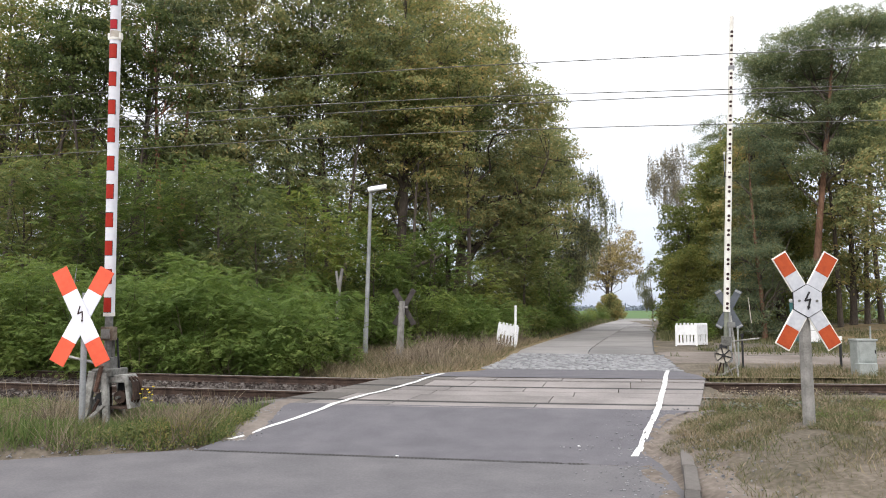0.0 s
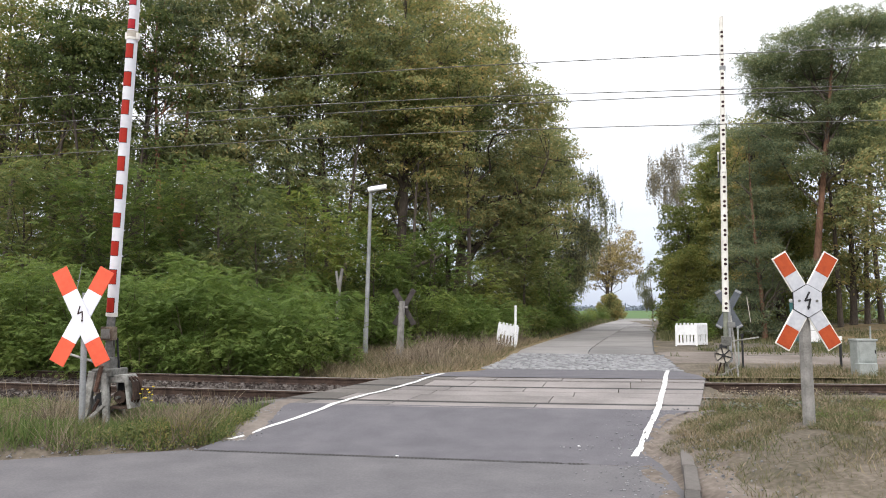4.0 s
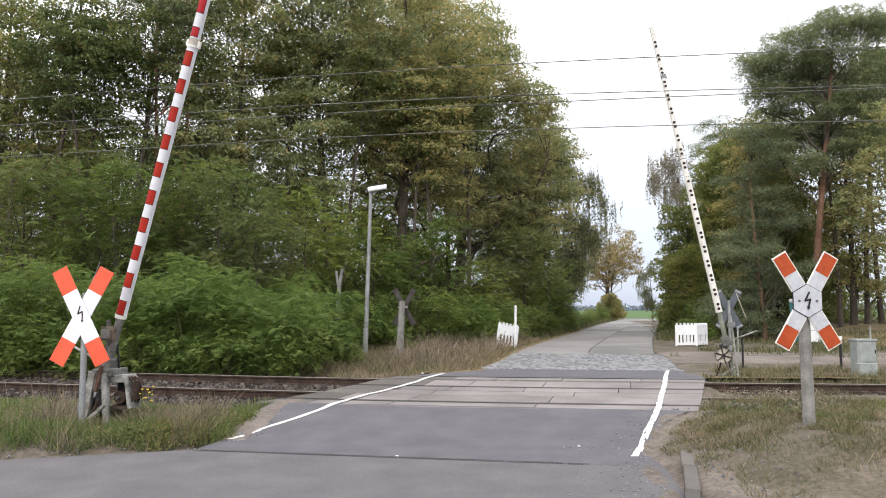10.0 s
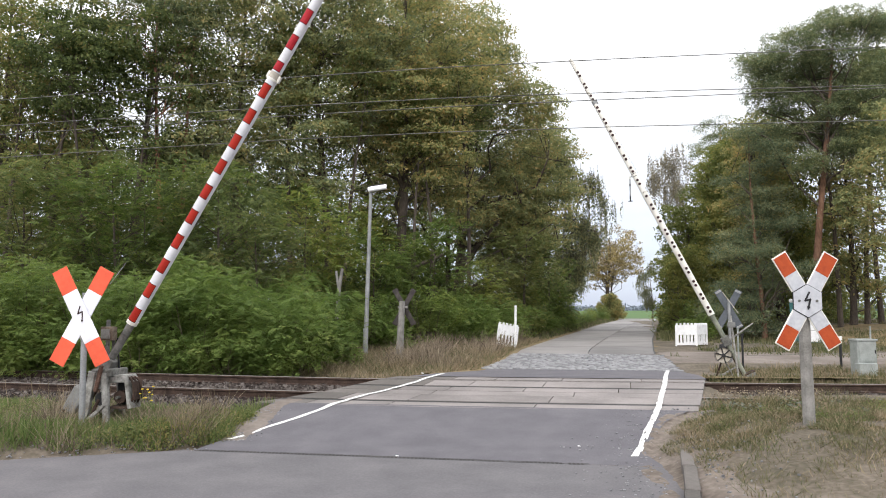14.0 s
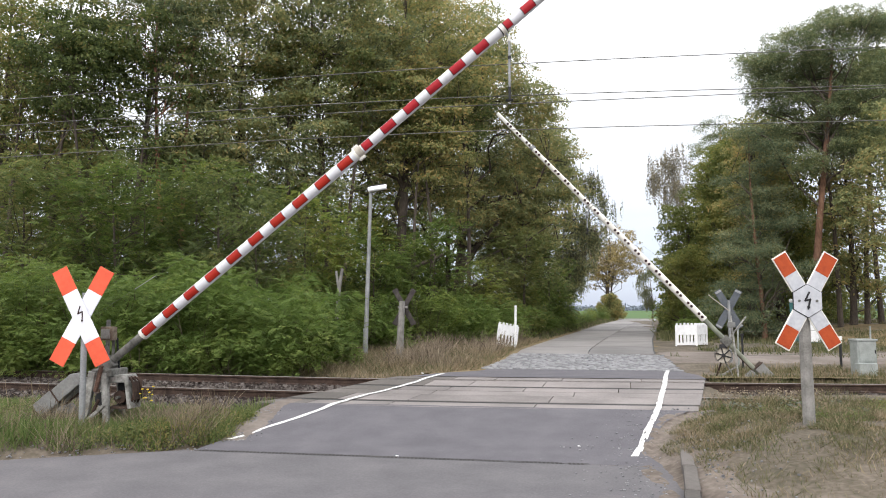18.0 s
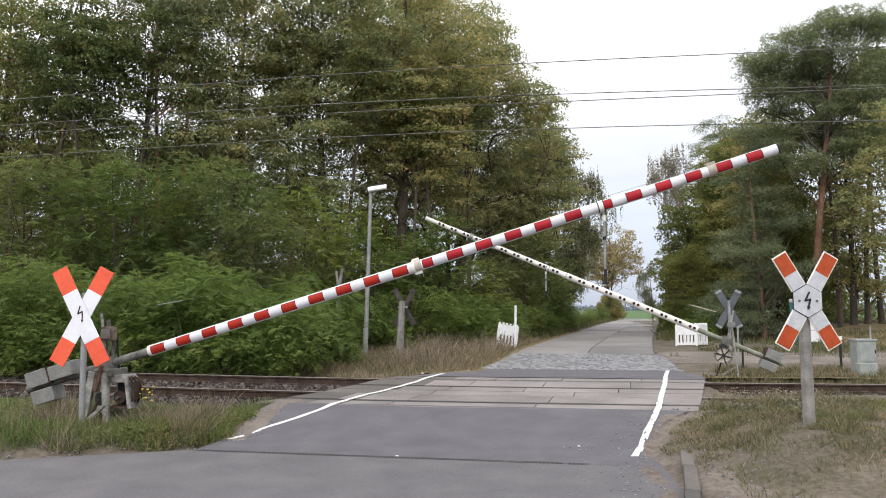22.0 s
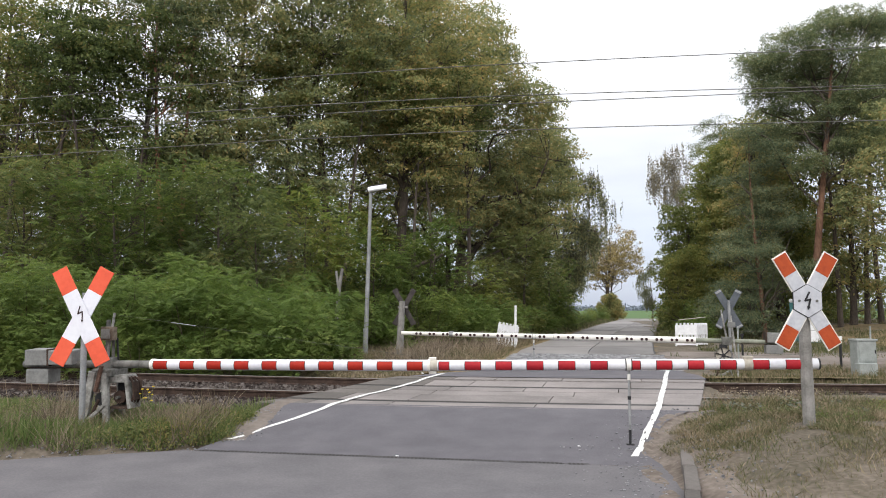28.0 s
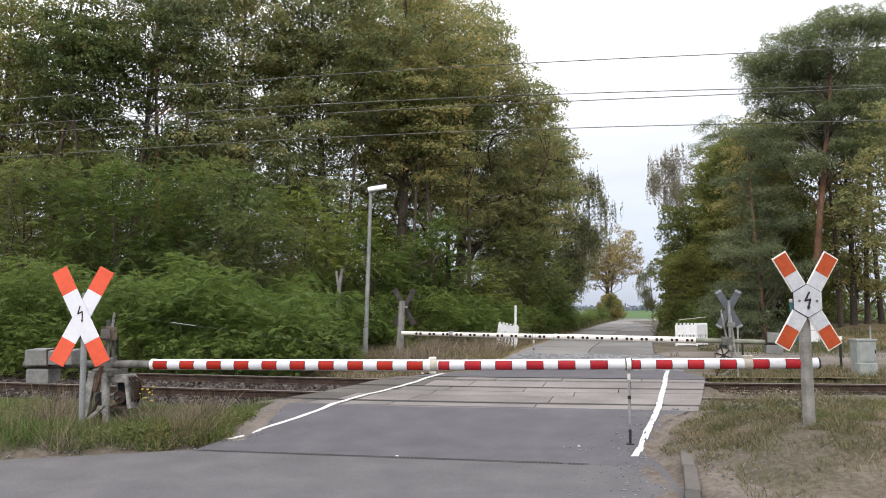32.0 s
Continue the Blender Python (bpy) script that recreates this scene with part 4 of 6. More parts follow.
def build_plain_cross():
    """Two full bars laid over each other, on a thin pipe."""
    s = thing("crossing_sign", pose(-4.587, 9.0, 1.583, 0, 0, -3), "red and white crossbuck sign with dark bolt on a grey pipe", "road sign", "crossing signs")
    for ang, y in ((27.5, 0.012), (-27.5, -0.012)):
        bar_piece("bar_white", s, ang, -0.342, 0.342, 0.206, y, 0.014, SIGN_WHITE)
        bar_piece("bar_end", s, ang, 0.342, 0.667, 0.206, y, 0.014, SIGN_RED)
        bar_piece("bar_end", s, ang, -0.667, -0.342, 0.206, y, 0.014, SIGN_RED)
    part("lightning_bolt", bolt_shape([(-0.012, 0.125), (-0.036, 0.03), (0.022, 0.06), (0.024, -0.045)], 0.013, -0.024, 0.016), DARK_RED, s)
    tube_part("post", (0.005, 0.06, 0.3), (0.03, 0.06, -1.58), 0.037, GREY_STEEL, s)
    for z in (0.12, -0.12):
        box_part("clamp", (0.16, 0.05, 0.03), (0.02, 0.04, z), GREY_STEEL, s)


def build_hex_cross():
    """Four short arms round a six-sided plate, on a concrete post."""
    s = thing("crossing_sign", pose(4.035, 7.85, 1.765, 0, 0, 2), "faded orange crossbuck sign with six-sided plate on concrete post", "road sign", "crossing signs")
    for ang in (30.5, -30.5, 149.5, -149.5):
        bar_piece("arm_border", s, ang, 0.10, 0.592, 0.184, 0.006, 0.012, CREAM)
        bar_piece("arm_white", s, ang, 0.10, 0.345, 0.158, -0.002, 0.012, SIGN_GREY)
        bar_piece("arm_end", s, ang, 0.345, 0.577, 0.158, -0.002, 0.012, SIGN_ORANGE)
    for r, y, m, name in ((0.19, -0.008, BLACK, "plate_edge"), (0.182, -0.014, SIGN_GREY, "plate")):
        bm = bmesh.new()
        bmesh.ops.create_cone(bm, cap_ends=True, segments=6, radius1=r, radius2=r, depth=0.012, matrix=Matrix.Translation((0, y, 0)) @ Euler((math.pi / 2, 0, 0)).to_matrix().to_4x4())
        part(name, bm, m, s)
    part("lightning_bolt", bolt_shape([(0.016, 0.095), (-0.034, 0.0), (0.026, 0.016), (0.004, -0.06)], 0.02, -0.026, 0.022), BLACK, s)
    for x in (-0.1, 0.1):
        tube_part("bolt", (x, -0.02, 0), (x, -0.03, 0), 0.014, DULL_STEEL, s, seg=8)
    bm = bmesh.new()
    bm_tube(bm, (0.03, 0.11, -1.5), (0.015, 0.11, 0.05), 0.068, 0.062, seg=8)
    part("post", bm, POST_CONCRETE, s, "weathered concrete post")


build_plain_cross()
build_hex_cross()


def build_back_cross(x, y, z, turn, foot, concrete, plate):
    s = thing("crossing_sign", pose(x, y, z, 0, 0, turn), "crossbuck sign seen from behind, dark brown-grey" if concrete else "crossbuck sign seen from behind, dark slate-grey", "road sign", "crossing signs")
    for ang, yy in ((29, 0.012), (-29, -0.012)):
        bar_piece("bar", s, ang, -0.6, 0.6, 0.15 if concrete else 0.19, yy, 0.014, plate)
        for e in (-0.55, 0.55):
            bar_piece("bar_rib", s, ang, e - 0.03, e + 0.03, 0.17, yy - 0.012, 0.01, plate if concrete else GREY_STEEL)
    if concrete:
        bm = bmesh.new()
        bm_tube(bm, (-0.14, -0.1, foot), (-0.06, -0.1, 0.18), 0.115, 0.085, seg=8)
        part("post", bm, POST_CONCRETE, s)
        box_part("clamp", (0.3, 0.06, 0.07), (-0.04, -0.1, 0.0), POST_CONCRETE, s)
    else:
        tube_part("post", (0, -0.06, 0.25), (0.01, -0.06, foot), 0.04, GREY_STEEL, s)
    return s


BACK_GREY = mat("slate_grey_back", [(0.06, 0.068, 0.08), (0.085, 0.095, 0.11), (0.11, 0.12, 0.135)], 0.6, scale=4, fine=30)
build_back_cross(8.02, 19.9, 1.68, -15, -1.55, False, BACK_GREY)
build_back_cross(-1.15, 21.0, 1.74, 5, -1.5, True, mat("brown_grey_back", [(0.03, 0.026, 0.024), (0.05, 0.043, 0.04), (0.085, 0.075, 0.068)], 0.8, scale=4, fine=30))

# ---- lamp and small things beside the road ----


def build_lamp():
    s = thing("street_lamp", pose(-2.42, 22.16, 0.18), "slim grey street lamp with a flat white head", "street lamp")
    tube_part("pole", (0, 0, 0), (0.13, 0, 5.2), 0.075, GREY_STEEL, s, 0.05)
    tube_part("base_sleeve", (0, 0, 0), (0.01, 0, 0.9), 0.085, GREY_STEEL, s, 0.08)
    bm = bmesh.new()
    rot = Euler((0.5, radians(-9), 0)).to_matrix()
    bm_box(bm, (0.6, 0.33, 0.07), (0.33, 0, 5.33), rot, 0.025)
    head = part("lamp_head", bm, LAMP_SHELL, s, "white lamp head")
    box_part("diffuser", (0.5, 0.26, 0.03), Vector((0.33, 0, 5.33)) + rot @ Vector((0.01, 0, -0.045)), SLEEVE, head, rot)
    box_part("rear_rim", (0.6, 0.03, 0.09), Vector((0.33, 0, 5.33)) + rot @ Vector((0, 0.17, 0.01)), BLACK, head, rot, label="dark rear rim")
    tube_part("bracket", (0.1, 0, 5.1), (0.14, 0, 5.3), 0.035, GREY_STEEL, s)


build_lamp()


def fence_panel(root, m, w=0.98, h=0.95):
    """A white barrier panel: rails, slats and a scalloped top."""
    def at(v):
        return m @ Vector(v)
    rot = m.to_3x3()
    def bx(name, size, c):
        return box_part(name, size, at(c), FENCE_WHITE, root, rot, 0.006)
    bx("panel_rail", (w, 0.04, 0.10), (0, 0, 0.09))
    bx("panel_board", (w, 0.04, 0.34), (0, 0, 0.66))
    bx("panel_rail", (w, 0.05, 0.05), (0, 0, 0.47))
    for k in range(6):
        bx("panel_slat", (0.075, 0.03, 0.36), (-w / 2 + 0.08 + (w - 0.16) * k / 5, 0, 0.3))
    for k in range(6):
        bx("top_tooth", (0.07, 0.05, 0.07), (-w / 2 + 0.06 + (w - 0.12) * k / 5, 0, 0.865))
    for e in (-1, 1):
        bx("panel_post", (0.06, 0.05, 0.84), (e * (w / 2 - 0.02), 0, 0.42))


g = thing("barrier_fence", pose(9.95, 28.2, 0.2), "white plastic barrier panels set up in a box", "fence")
fence_panel(g, pose(-0.3, 0, 0.02, 0, 0, -3), 0.84)
fence_panel(g, pose(0.46, 0.39, 0.02, 0, 0, 47), 1.0)
fence_panel(g, pose(0.3, 0.85, 0.02, 0, 0, -3), 0.84)
g = thing("barrier_fence", pose(2.5, 26.7, 0.2), "white barrier panel leaning against a white pole", "fence")
fence_panel(g, pose(-0.12, 0.1, 0.05, 0, 9, 35))
tube_part("pole", (0.2, 0, 0.0), (0.24, 0, 1.62), 0.045, FENCE_WHITE, g)

g = thing("control_cabinet", pose(9.44, 15.9, 0.2) @ Matrix.Diagonal((0.8, 0.8, 0.86, 1)), "grey-green metal trackside cabinet with a lower front box", "cabinet")
box_part("body", (0.54, 0.36, 0.9), (-0.02, 0.1, 0.45), CABINET, g, bevel=0.015)
box_part("lid", (0.6, 0.42, 0.05), (-0.02, 0.1, 0.92), CABINET, g, bevel=0.012)
box_part("door", (0.44, 0.02, 0.5), (-0.02, -0.09, 0.62), CABINET, g)
box_part("front_box", (0.5, 0.22, 0.32), (-0.12, -0.2, 0.17), CABINET, g, bevel=0.012)
box_part("hinge", (0.02, 0.02, 0.08), (-0.26, -0.105, 0.75), GREY_STEEL, g)
box_part("latch", (0.03, 0.02, 0.1), (0.2, -0.105, 0.62), BLACK, g)

TURQUOISE = mat("turquoise_plastic", [(0.06, 0.18, 0.19), (0.08, 0.22, 0.23), (0.1, 0.26, 0.27)], 0.5)
g = thing("portable_toilet", pose(15.8, 31.0, 0.15), "turquoise and white portable toilet cabin among the trees", "portable toilet")
box_part("cabin", (0.86, 0.9, 1.75), (0, 0, 0.95), TURQUOISE, g, bevel=0.03)
box_part("door", (0.78, 0.03, 1.1), (0.0, -0.46, 0.68), FENCE_WHITE, g)
box_part("roof", (0.9, 0.94, 0.16), (0, 0, 1.9), FENCE_WHITE, g, bevel=0.06)
box_part("base", (0.9, 0.94, 0.1), (0, 0, 0.05), BLACK, g)

g = thing("marker_post", pose(7.15, 17.0, 0.2), "thin dark green metal post with a cable", "post")
tube_part("shaft", (0, 0, 0), (0, 0, 0.85), 0.025, BLACK, g)
box_part("cap", (0.06, 0.06, 0.05), (0, 0, 0.87), BLACK, g)
g = thing("marker_post", pose(9.6, 17.2, 0.2), "short dark post with a white cap in the grass", "post")
tube_part("shaft", (0, 0, 0), (0, 0, 0.75), 0.03, BLACK, g)
box_part("cap", (0.07, 0.07, 0.09), (0, 0, 0.78), FENCE_WHITE, g)
g = thing("wooden_post", pose(-3.4, 23.0, 0.2), "weathered pale forked wooden post", "post")
tube_part("stem", (-0.14, 0, 0), (0.02, 0, 2.15), 0.075, POST_CONCRETE, g, 0.06)
tube_part("prong", (0.02, 0, 2.1), (-0.09, 0.02, 2.72), 0.05, POST_CONCRETE, g, 0.045)
tube_part("prong", (0.02, 0, 2.1), (0.12, -0.02, 2.8), 0.055, POST_CONCRETE, g, 0.05)

# ---- kerb ----
g = thing("kerb", pose(2.72, 8.07, 0.08, 0, 0, -17.5), "grey concrete kerb stones sunk in the sandy verge", "kerb")
for k in range(4):
    box_part("kerb_stone", (0.13, 0.985, 0.25), (0.012 * (k % 2), -0.5 - k * 1.0, -0.06), SLAB_DIRTY, g, bevel=0.02)

# ---- overhead line ----


def build_wire(name, off, z, slope, bend, label):
    v, f = [], []
    pts = []
    for x in (-70, -55, -40, -30, -22, -15, -8, -3, 0, 3, 8, 15, 22, 30, 45):
        q = track_point(x, off)
        pts.append(Vector((q.x, q.y, z + slope * x + bend * x * x)))
    tube_path(v, f, pts, [0.0078] * len(pts), 6)
    tagged(new(name, mesh_of(name, v, f, DULL_STEEL, True)), label, "cable", "overhead wires")


build_wire("overhead_wire", 0.765, 4.874, 0.0, 0.0, "thin copper contact wire above the track")
build_wire("overhead_wire", 0.765, 5.504, -0.004, 0.0002, "thin steel carrier wire above the track")
build_wire("overhead_wire", 0.765, 5.343, 0.006, 0.0009, "thin steel carrier wire above the track")
build_wire("overhead_wire", 0.765, 6.081, 0.004, 0.0008, "thin feeder wire above the track")

# wire fence behind the cabinet, and a flowering weed by the stand
g = thing("wire_fence", pose(0, 0, 0), "low wire fence on thin dark green posts", "fence")
FENCE_SPOTS = [Vector((7.3, 17.6, 0.18)), Vector((9.3, 18.2, 0.18)), Vector((11.3, 18.8, 0.18)), Vector((13.3, 19.4, 0.18)), Vector((15.3, 20.0, 0.18))]
for q in FENCE_SPOTS:
    tube_part("post", q, q + Vector((0, 0, 1.05)), 0.022, CABINET, g, seg=8)
for h in (0.35, 0.65, 0.95):
    for a, b in zip(FENCE_SPOTS[:-1], FENCE_SPOTS[1:]):
        tube_part("wire", a + Vector((0, 0, h)), b + Vector((0, 0, h)), 0.004, DULL_STEEL, g, seg=5)

FLOWER = mat("yellow_petals", [(0.5, 0.36, 0.03), (0.6, 0.44, 0.04), (0.68, 0.5, 0.06)], 0.7)
STEM = mat("weed_stem", [(0.07, 0.09, 0.03), (0.11, 0.13, 0.045), (0.16, 0.17, 0.06)], 0.8)
g = thing("flowering_weed", pose(-3.92, 9.42, 0.14), "tall weed with small yellow flower heads", "plant")
for k in range(9):
    a = k * 2.4
    top = Vector((0.09 * math.cos(a) + 0.02 * k % 0.05, 0.09 * math.sin(a), 0.34 + 0.022 * k))
    tube_part("stem", (0.01 * math.cos(a), 0.01 * math.sin(a), 0), top, 0.004, STEM, g, 0.003, 5)
    bm = bmesh.new()
    bmesh.ops.create_icosphere(bm, subdivisions=1, radius=0.019, matrix=Matrix.Translation(top) @ Matrix.Diagonal((1, 1, 0.5, 1)))
    part("flower_head", bm, FLOWER, g)

for x, y, s in ((1.62, 8.58, 0.022), (-0.52, 8.16, 0.02), (-0.42, 14.6, 0.03)):
    g = box_part("paper_scrap", (s * 1.6, s, s * 0.4), (0, 0, 0), FENCE_WHITE, None, Euler((0.2, 0.1, 0.5)).to_matrix(), 0.002)
    g.matrix_basis = pose(x, y, float(road_z(y - near_rail(x))) + 0.02)
    tagged(g, "small white scrap of paper on the asphalt", "litter")


# ---- trees ----


def unit(a):
    return a / (np.linalg.norm(a, axis=-1, keepdims=True) + 1e-9)


def kites(p, axis, normal, s, aspect):
    """Kite-shaped leaves from their stalk points, axes, face normals and lengths."""
    axis = unit(axis)
    side = unit(np.cross(axis, normal))
    return np.stack([p, p + axis * s * 0.5 + side * s * aspect * 0.5, p + axis * s, p + axis * s * 0.5 - side * s * aspect * 0.5], axis=1)


def leaf_quads(centres, radii, counts, size, rng, droop=0.0, flat=0.65, aspect=0.55):
    """Leaves scattered through soft clumps."""
    cs = np.repeat(centres, counts, axis=0)
    rs = np.repeat(radii, counts)[:, None]
    n = len(cs)
    d = unit(rng.normal(size=(n, 3)))
    rad = rng.random((n, 1)) ** 0.4
    p = cs + d * rad * rs * np.array([1, 1, flat])
    if droop:
        p[:, 2] -= droop * rng.random(n) ** 2 * rs[:, 0]
    normal = rng.normal(size=(n, 3)) * 0.42 + d * 0.6 + np.array([0, 0, 0.7])
    axis = np.cross(normal, rng.normal(size=(n, 3)))
    axis[:, 2] -= 0.35 + droop
    return kites(p, axis, normal, size * rng.uniform(0.6, 1.3, (n, 1)), aspect)


def plate_quads(centres, radii, counts, size, rng, flat=0.5, aspect=0.6):
    """Leaves laid like shingles over the upper skin of flattened clumps, a few loose ones below."""
    cs = np.repeat(centres, counts, axis=0)
    rs = np.repeat(radii, counts)[:, None]
    n = len(cs)
    d = rng.normal(size=(n, 3))
    d[:, 2] = np.where(rng.random(n) < 0.8, np.abs(d[:, 2]), d[:, 2])
    d = unit(d)
    ragged = 1 + 0.35 * np.sin(5 * d[:, :1] + cs[:, :1] * 9) * np.sin(4 * d[:, 1:2] + cs[:, 1:2] * 7)
    p = cs + d * (0.62 + 0.42 * rng.random((n, 1))) * rs * ragged * np.array([1, 1, flat])
    normal = d * 0.75 + np.array([0, 0, 0.25]) + rng.normal(size=(n, 3)) * 0.5
    axis = np.cross(normal, rng.normal(size=(n, 3))) + d * 0.5
    axis[:, 2] -= 0.3
    return kites(p, axis, normal, size * rng.uniform(0.6, 1.35, (n, 1)), aspect)


def frond_quads(centres, radii, counts, length, rng, pairs=6, flat=0.7):
    """Feathered leaves: arching stalks with paired leaflets, springing from the twigs in a clump."""
    cs = np.repeat(centres, counts, axis=0)
    rs = np.repeat(radii, counts)[:, None]
    n = len(cs)
    d = rng.normal(size=(n, 3))
    d[:, 2] = np.where(rng.random(n) < 0.7, np.abs(d[:, 2]), d[:, 2])
    d = unit(d)
    base = cs + d * rs * np.array([1, 1, flat]) * (0.35 + 0.65 * rng.random((n, 1)))
    ahead = unit(d * np.array([1, 1, 0.4]) + rng.normal(size=(n, 3)) * 0.45 + np.array([0, 0, 0.25]))
    ln = length * rng.uniform(0.6, 1.25, (n, 1))
    up = unit(np.array([0, 0, 1.0]) + d * 0.5 + rng.normal(size=(n, 3)) * 0.2)
    side = unit(np.cross(ahead, up))
    out = []
    for k in range(pairs):
        t = 0.15 + 0.85 * k / (pairs - 1)
        q = base + ahead * ln * t
        q[:, 2] -= (0.35 * ln * t * t)[:, 0]
        lf = ln * (0.34 - 0.1 * abs(2 * t - 0.9))
        for e in (-1, 1):
            ax = side * e * 0.9 + ahead * 0.5
            ax[:, 2] -= 0.25
            out.append(kites(q, ax, up, lf, 0.5))
    return np.concatenate(out)


def strand_quads(tops, lengths, size, rng, step=0.055):
    """Leaves along thin hanging twigs."""
    out = []
    for p, ln in zip(tops, lengths):
        m = max(4, int(ln / step))
        t = rng.random(m)
        sway = rng.normal(size=2) * 0.16
        q = np.repeat(p[None], m, 0) + np.stack([sway[0] * t + rng.normal(size=m) * 0.035, sway[1] * t + rng.normal(size=m) * 0.035, -ln * t], 1)
        ax = rng.normal(size=(m, 3)) * 0.6 + np.array([0, 0, -0.8])
        out.append(kites(q, ax, rng.normal(size=(m, 3)), size * rng.uniform(0.6, 1.3, (m, 1)), 0.6))
    return np.concatenate(out)


def crown_points(blobs, n, rng, shell=0.45):
    """Clump centres through a union of ellipsoids (x, y, z, rx, ry, rz), denser towards the outside."""
    vol = np.array([b[3] * b[4] * b[5] for b in blobs]) ** 0.8
    pick = rng.choice(len(blobs), n, p=vol / vol.sum())
    bl = np.array(blobs)[pick]
    d = unit(rng.normal(size=(n, 3)))
    rad = rng.random((n, 1)) ** shell
    return bl[:, :3] + d * rad * bl[:, 3:]


def spread_out(points, gap, rng):
    """Drop points that lie closer than gap to one already kept, so that air stays between the clumps."""
    kept = np.empty((0, 3))
    scale = np.array([1, 1, 1.7])
    for p in points:
        if not len(kept) or np.min(np.sum(((kept - p) * scale) ** 2, axis=1)) > (gap * rng.uniform(0.7, 1.3)) ** 2:
            kept = np.vstack([kept, p])
    return kept


def tree(name, label, x, y, h, blobs, bark, leaf, seed, clumps=110, per=90, size=0.16, clump_r=0.75, trunk_r=0.2, lean=(0, 0), limbs=14, droop=0.0, stems=1, top=0.9, shell=0.45, flat=0.5, category="tree", z=None, aspect=0.55, limb_bark=None, style="plate", gap=0.0, boughs=0.7):
    """Trunk, main limbs to the lobes of the crown, branches from them to the clumps, leaves by style: plate, frond, strand or soft."""
    rng = np.random.default_rng(seed)
    gz = 0.15 if z is None else z
    root = thing(name, pose(x, y, gz), label, category)
    v, f = [], []
    cen = crown_points(blobs, clumps, rng, shell)
    if gap:
        cen = spread_out(cen, gap, rng)
    n = len(cen)
    trunks = []
    for s in range(stems):
        a = rng.uniform(0, 6.28)
        sp = 0.0 if stems == 1 else 0.25
        pts = []
        for i in range(9):
            t = i / 8
            pts.append(Vector((sp * math.cos(a) * (1 + 3 * t) + lean[0] * t + 0.02 * h * math.sin(3 * t + seed), sp * math.sin(a) * (1 + 3 * t) + lean[1] * t + 0.1 * math.sin(4 * t + seed * 2), -0.1 + h * top * t)))
        rr = [trunk_r / stems ** 0.4 * (1.25 if i == 0 else 1) * (1 - 0.85 * (i / 8) ** 1.1) for i in range(9)]
        tube_path(v, f, pts, rr, 9)
        trunks.append((pts, rr))
    trunk = new("trunk", mesh_of("trunk", v, f, bark, True))
    trunk.parent = root
    v, f = [], []
    nodes, thick = [], []
    for pts, rr in trunks:
        for i in range(2, 8):
            for q in (0, 0.5):
                nodes.append(pts[i].lerp(pts[i + 1], q))
                thick.append(rr[i] * 0.5)
    for i in rng.permutation(n)[:limbs]:
        c = Vector(cen[i])
        pts, rr = trunks[int(rng.integers(stems))]
        zt = max(0.12 * h, c.z - 0.7 * math.hypot(c.x, c.y) - 0.3)
        k = min(7.0, max(1.0, zt * rng.uniform(0.75, 1.1) / (h * top) * 8))
        a = pts[int(k)].lerp(pts[min(8, int(k) + 1)], k % 1)
        reach = (c - a).length * 0.09
        bend = [a]
        for q in (0.22, 0.45, 0.68, 0.86):
            bend.append(a.lerp(c, q) + Vector((rng.normal() * reach, rng.normal() * reach, rng.normal() * reach + 0.12 * reach)))
        bend.append(c)
        r0 = rr[int(k)] * rng.uniform(0.3, 0.55)
        radii = [r0 * w for w in (1, 0.8, 0.62, 0.45, 0.3, 0.15)]
        tube_path(v, f, bend, radii, 6)
        for j in range(1, 5):
            for q in (0, 0.5):
                nodes.append(bend[j].lerp(bend[j + 1], q))
                thick.append(radii[j])
    at = np.array([tuple(q) for q in nodes])
    for i in range(n):
        if rng.random() > boughs:
            continue
        dz = cen[i, 2] - at[:, 2]
        cost = np.linalg.norm(at - cen[i], axis=1) + np.where(dz < 0, -dz * 1.5, 0)
        j = int(np.argmin(cost))
        a, c = nodes[j], Vector(cen[i])
        w = (c - a).length * 0.1
        r0 = min(thick[j] * 0.6, 0.012 + 0.01 * (c - a).length)
        m1 = a.lerp(c, 0.5) + Vector((rng.normal() * w, rng.normal() * w, rng.normal() * w + 0.06))
        tube_path(v, f, [a, m1, c], [r0, r0 * 0.6, r0 * 0.25], 4)
    tops = lengths = None
    if style == "strand":
        m = n * 9
        tops = np.repeat(cen, 9, axis=0) + rng.normal(size=(m, 3)) * np.array([0.24, 0.3, 0.2])
        lengths = droop * rng.uniform(0.3, 1.0, m)
        for p, ln in zip(tops, lengths):
            a = Vector(p)
            tube_path(v, f, [a + Vector((0, 0, 0.25)), a + Vector((0.05, 0, -ln * 0.5)), a + Vector((0.02, 0.03, -ln))], [0.009, 0.006, 0.003], 3)
    limb = new("branchwork", mesh_of("branchwork", v, f, limb_bark or bark, True))
    limb.parent = root
    radii = clump_r * rng.uniform(0.6, 1.3, n)
    counts = np.maximum(6, (per * (radii / clump_r) ** 2 * rng.uniform(0.6, 1.3, n))).astype(int)
    if style == "frond":
        q = frond_quads(cen, radii, counts, size, rng, flat=flat)
    elif style == "strand":
        q = strand_quads(tops, lengths, size, rng)
    elif style == "soft":
        q = leaf_quads(cen, radii, counts, size, rng, droop, flat, aspect)
    else:
        q = plate_quads(cen, radii, counts, size, rng, flat, aspect)
    crown = new("crown", quads_mesh("crown", q, leaf))
    crown.parent = root
    return root


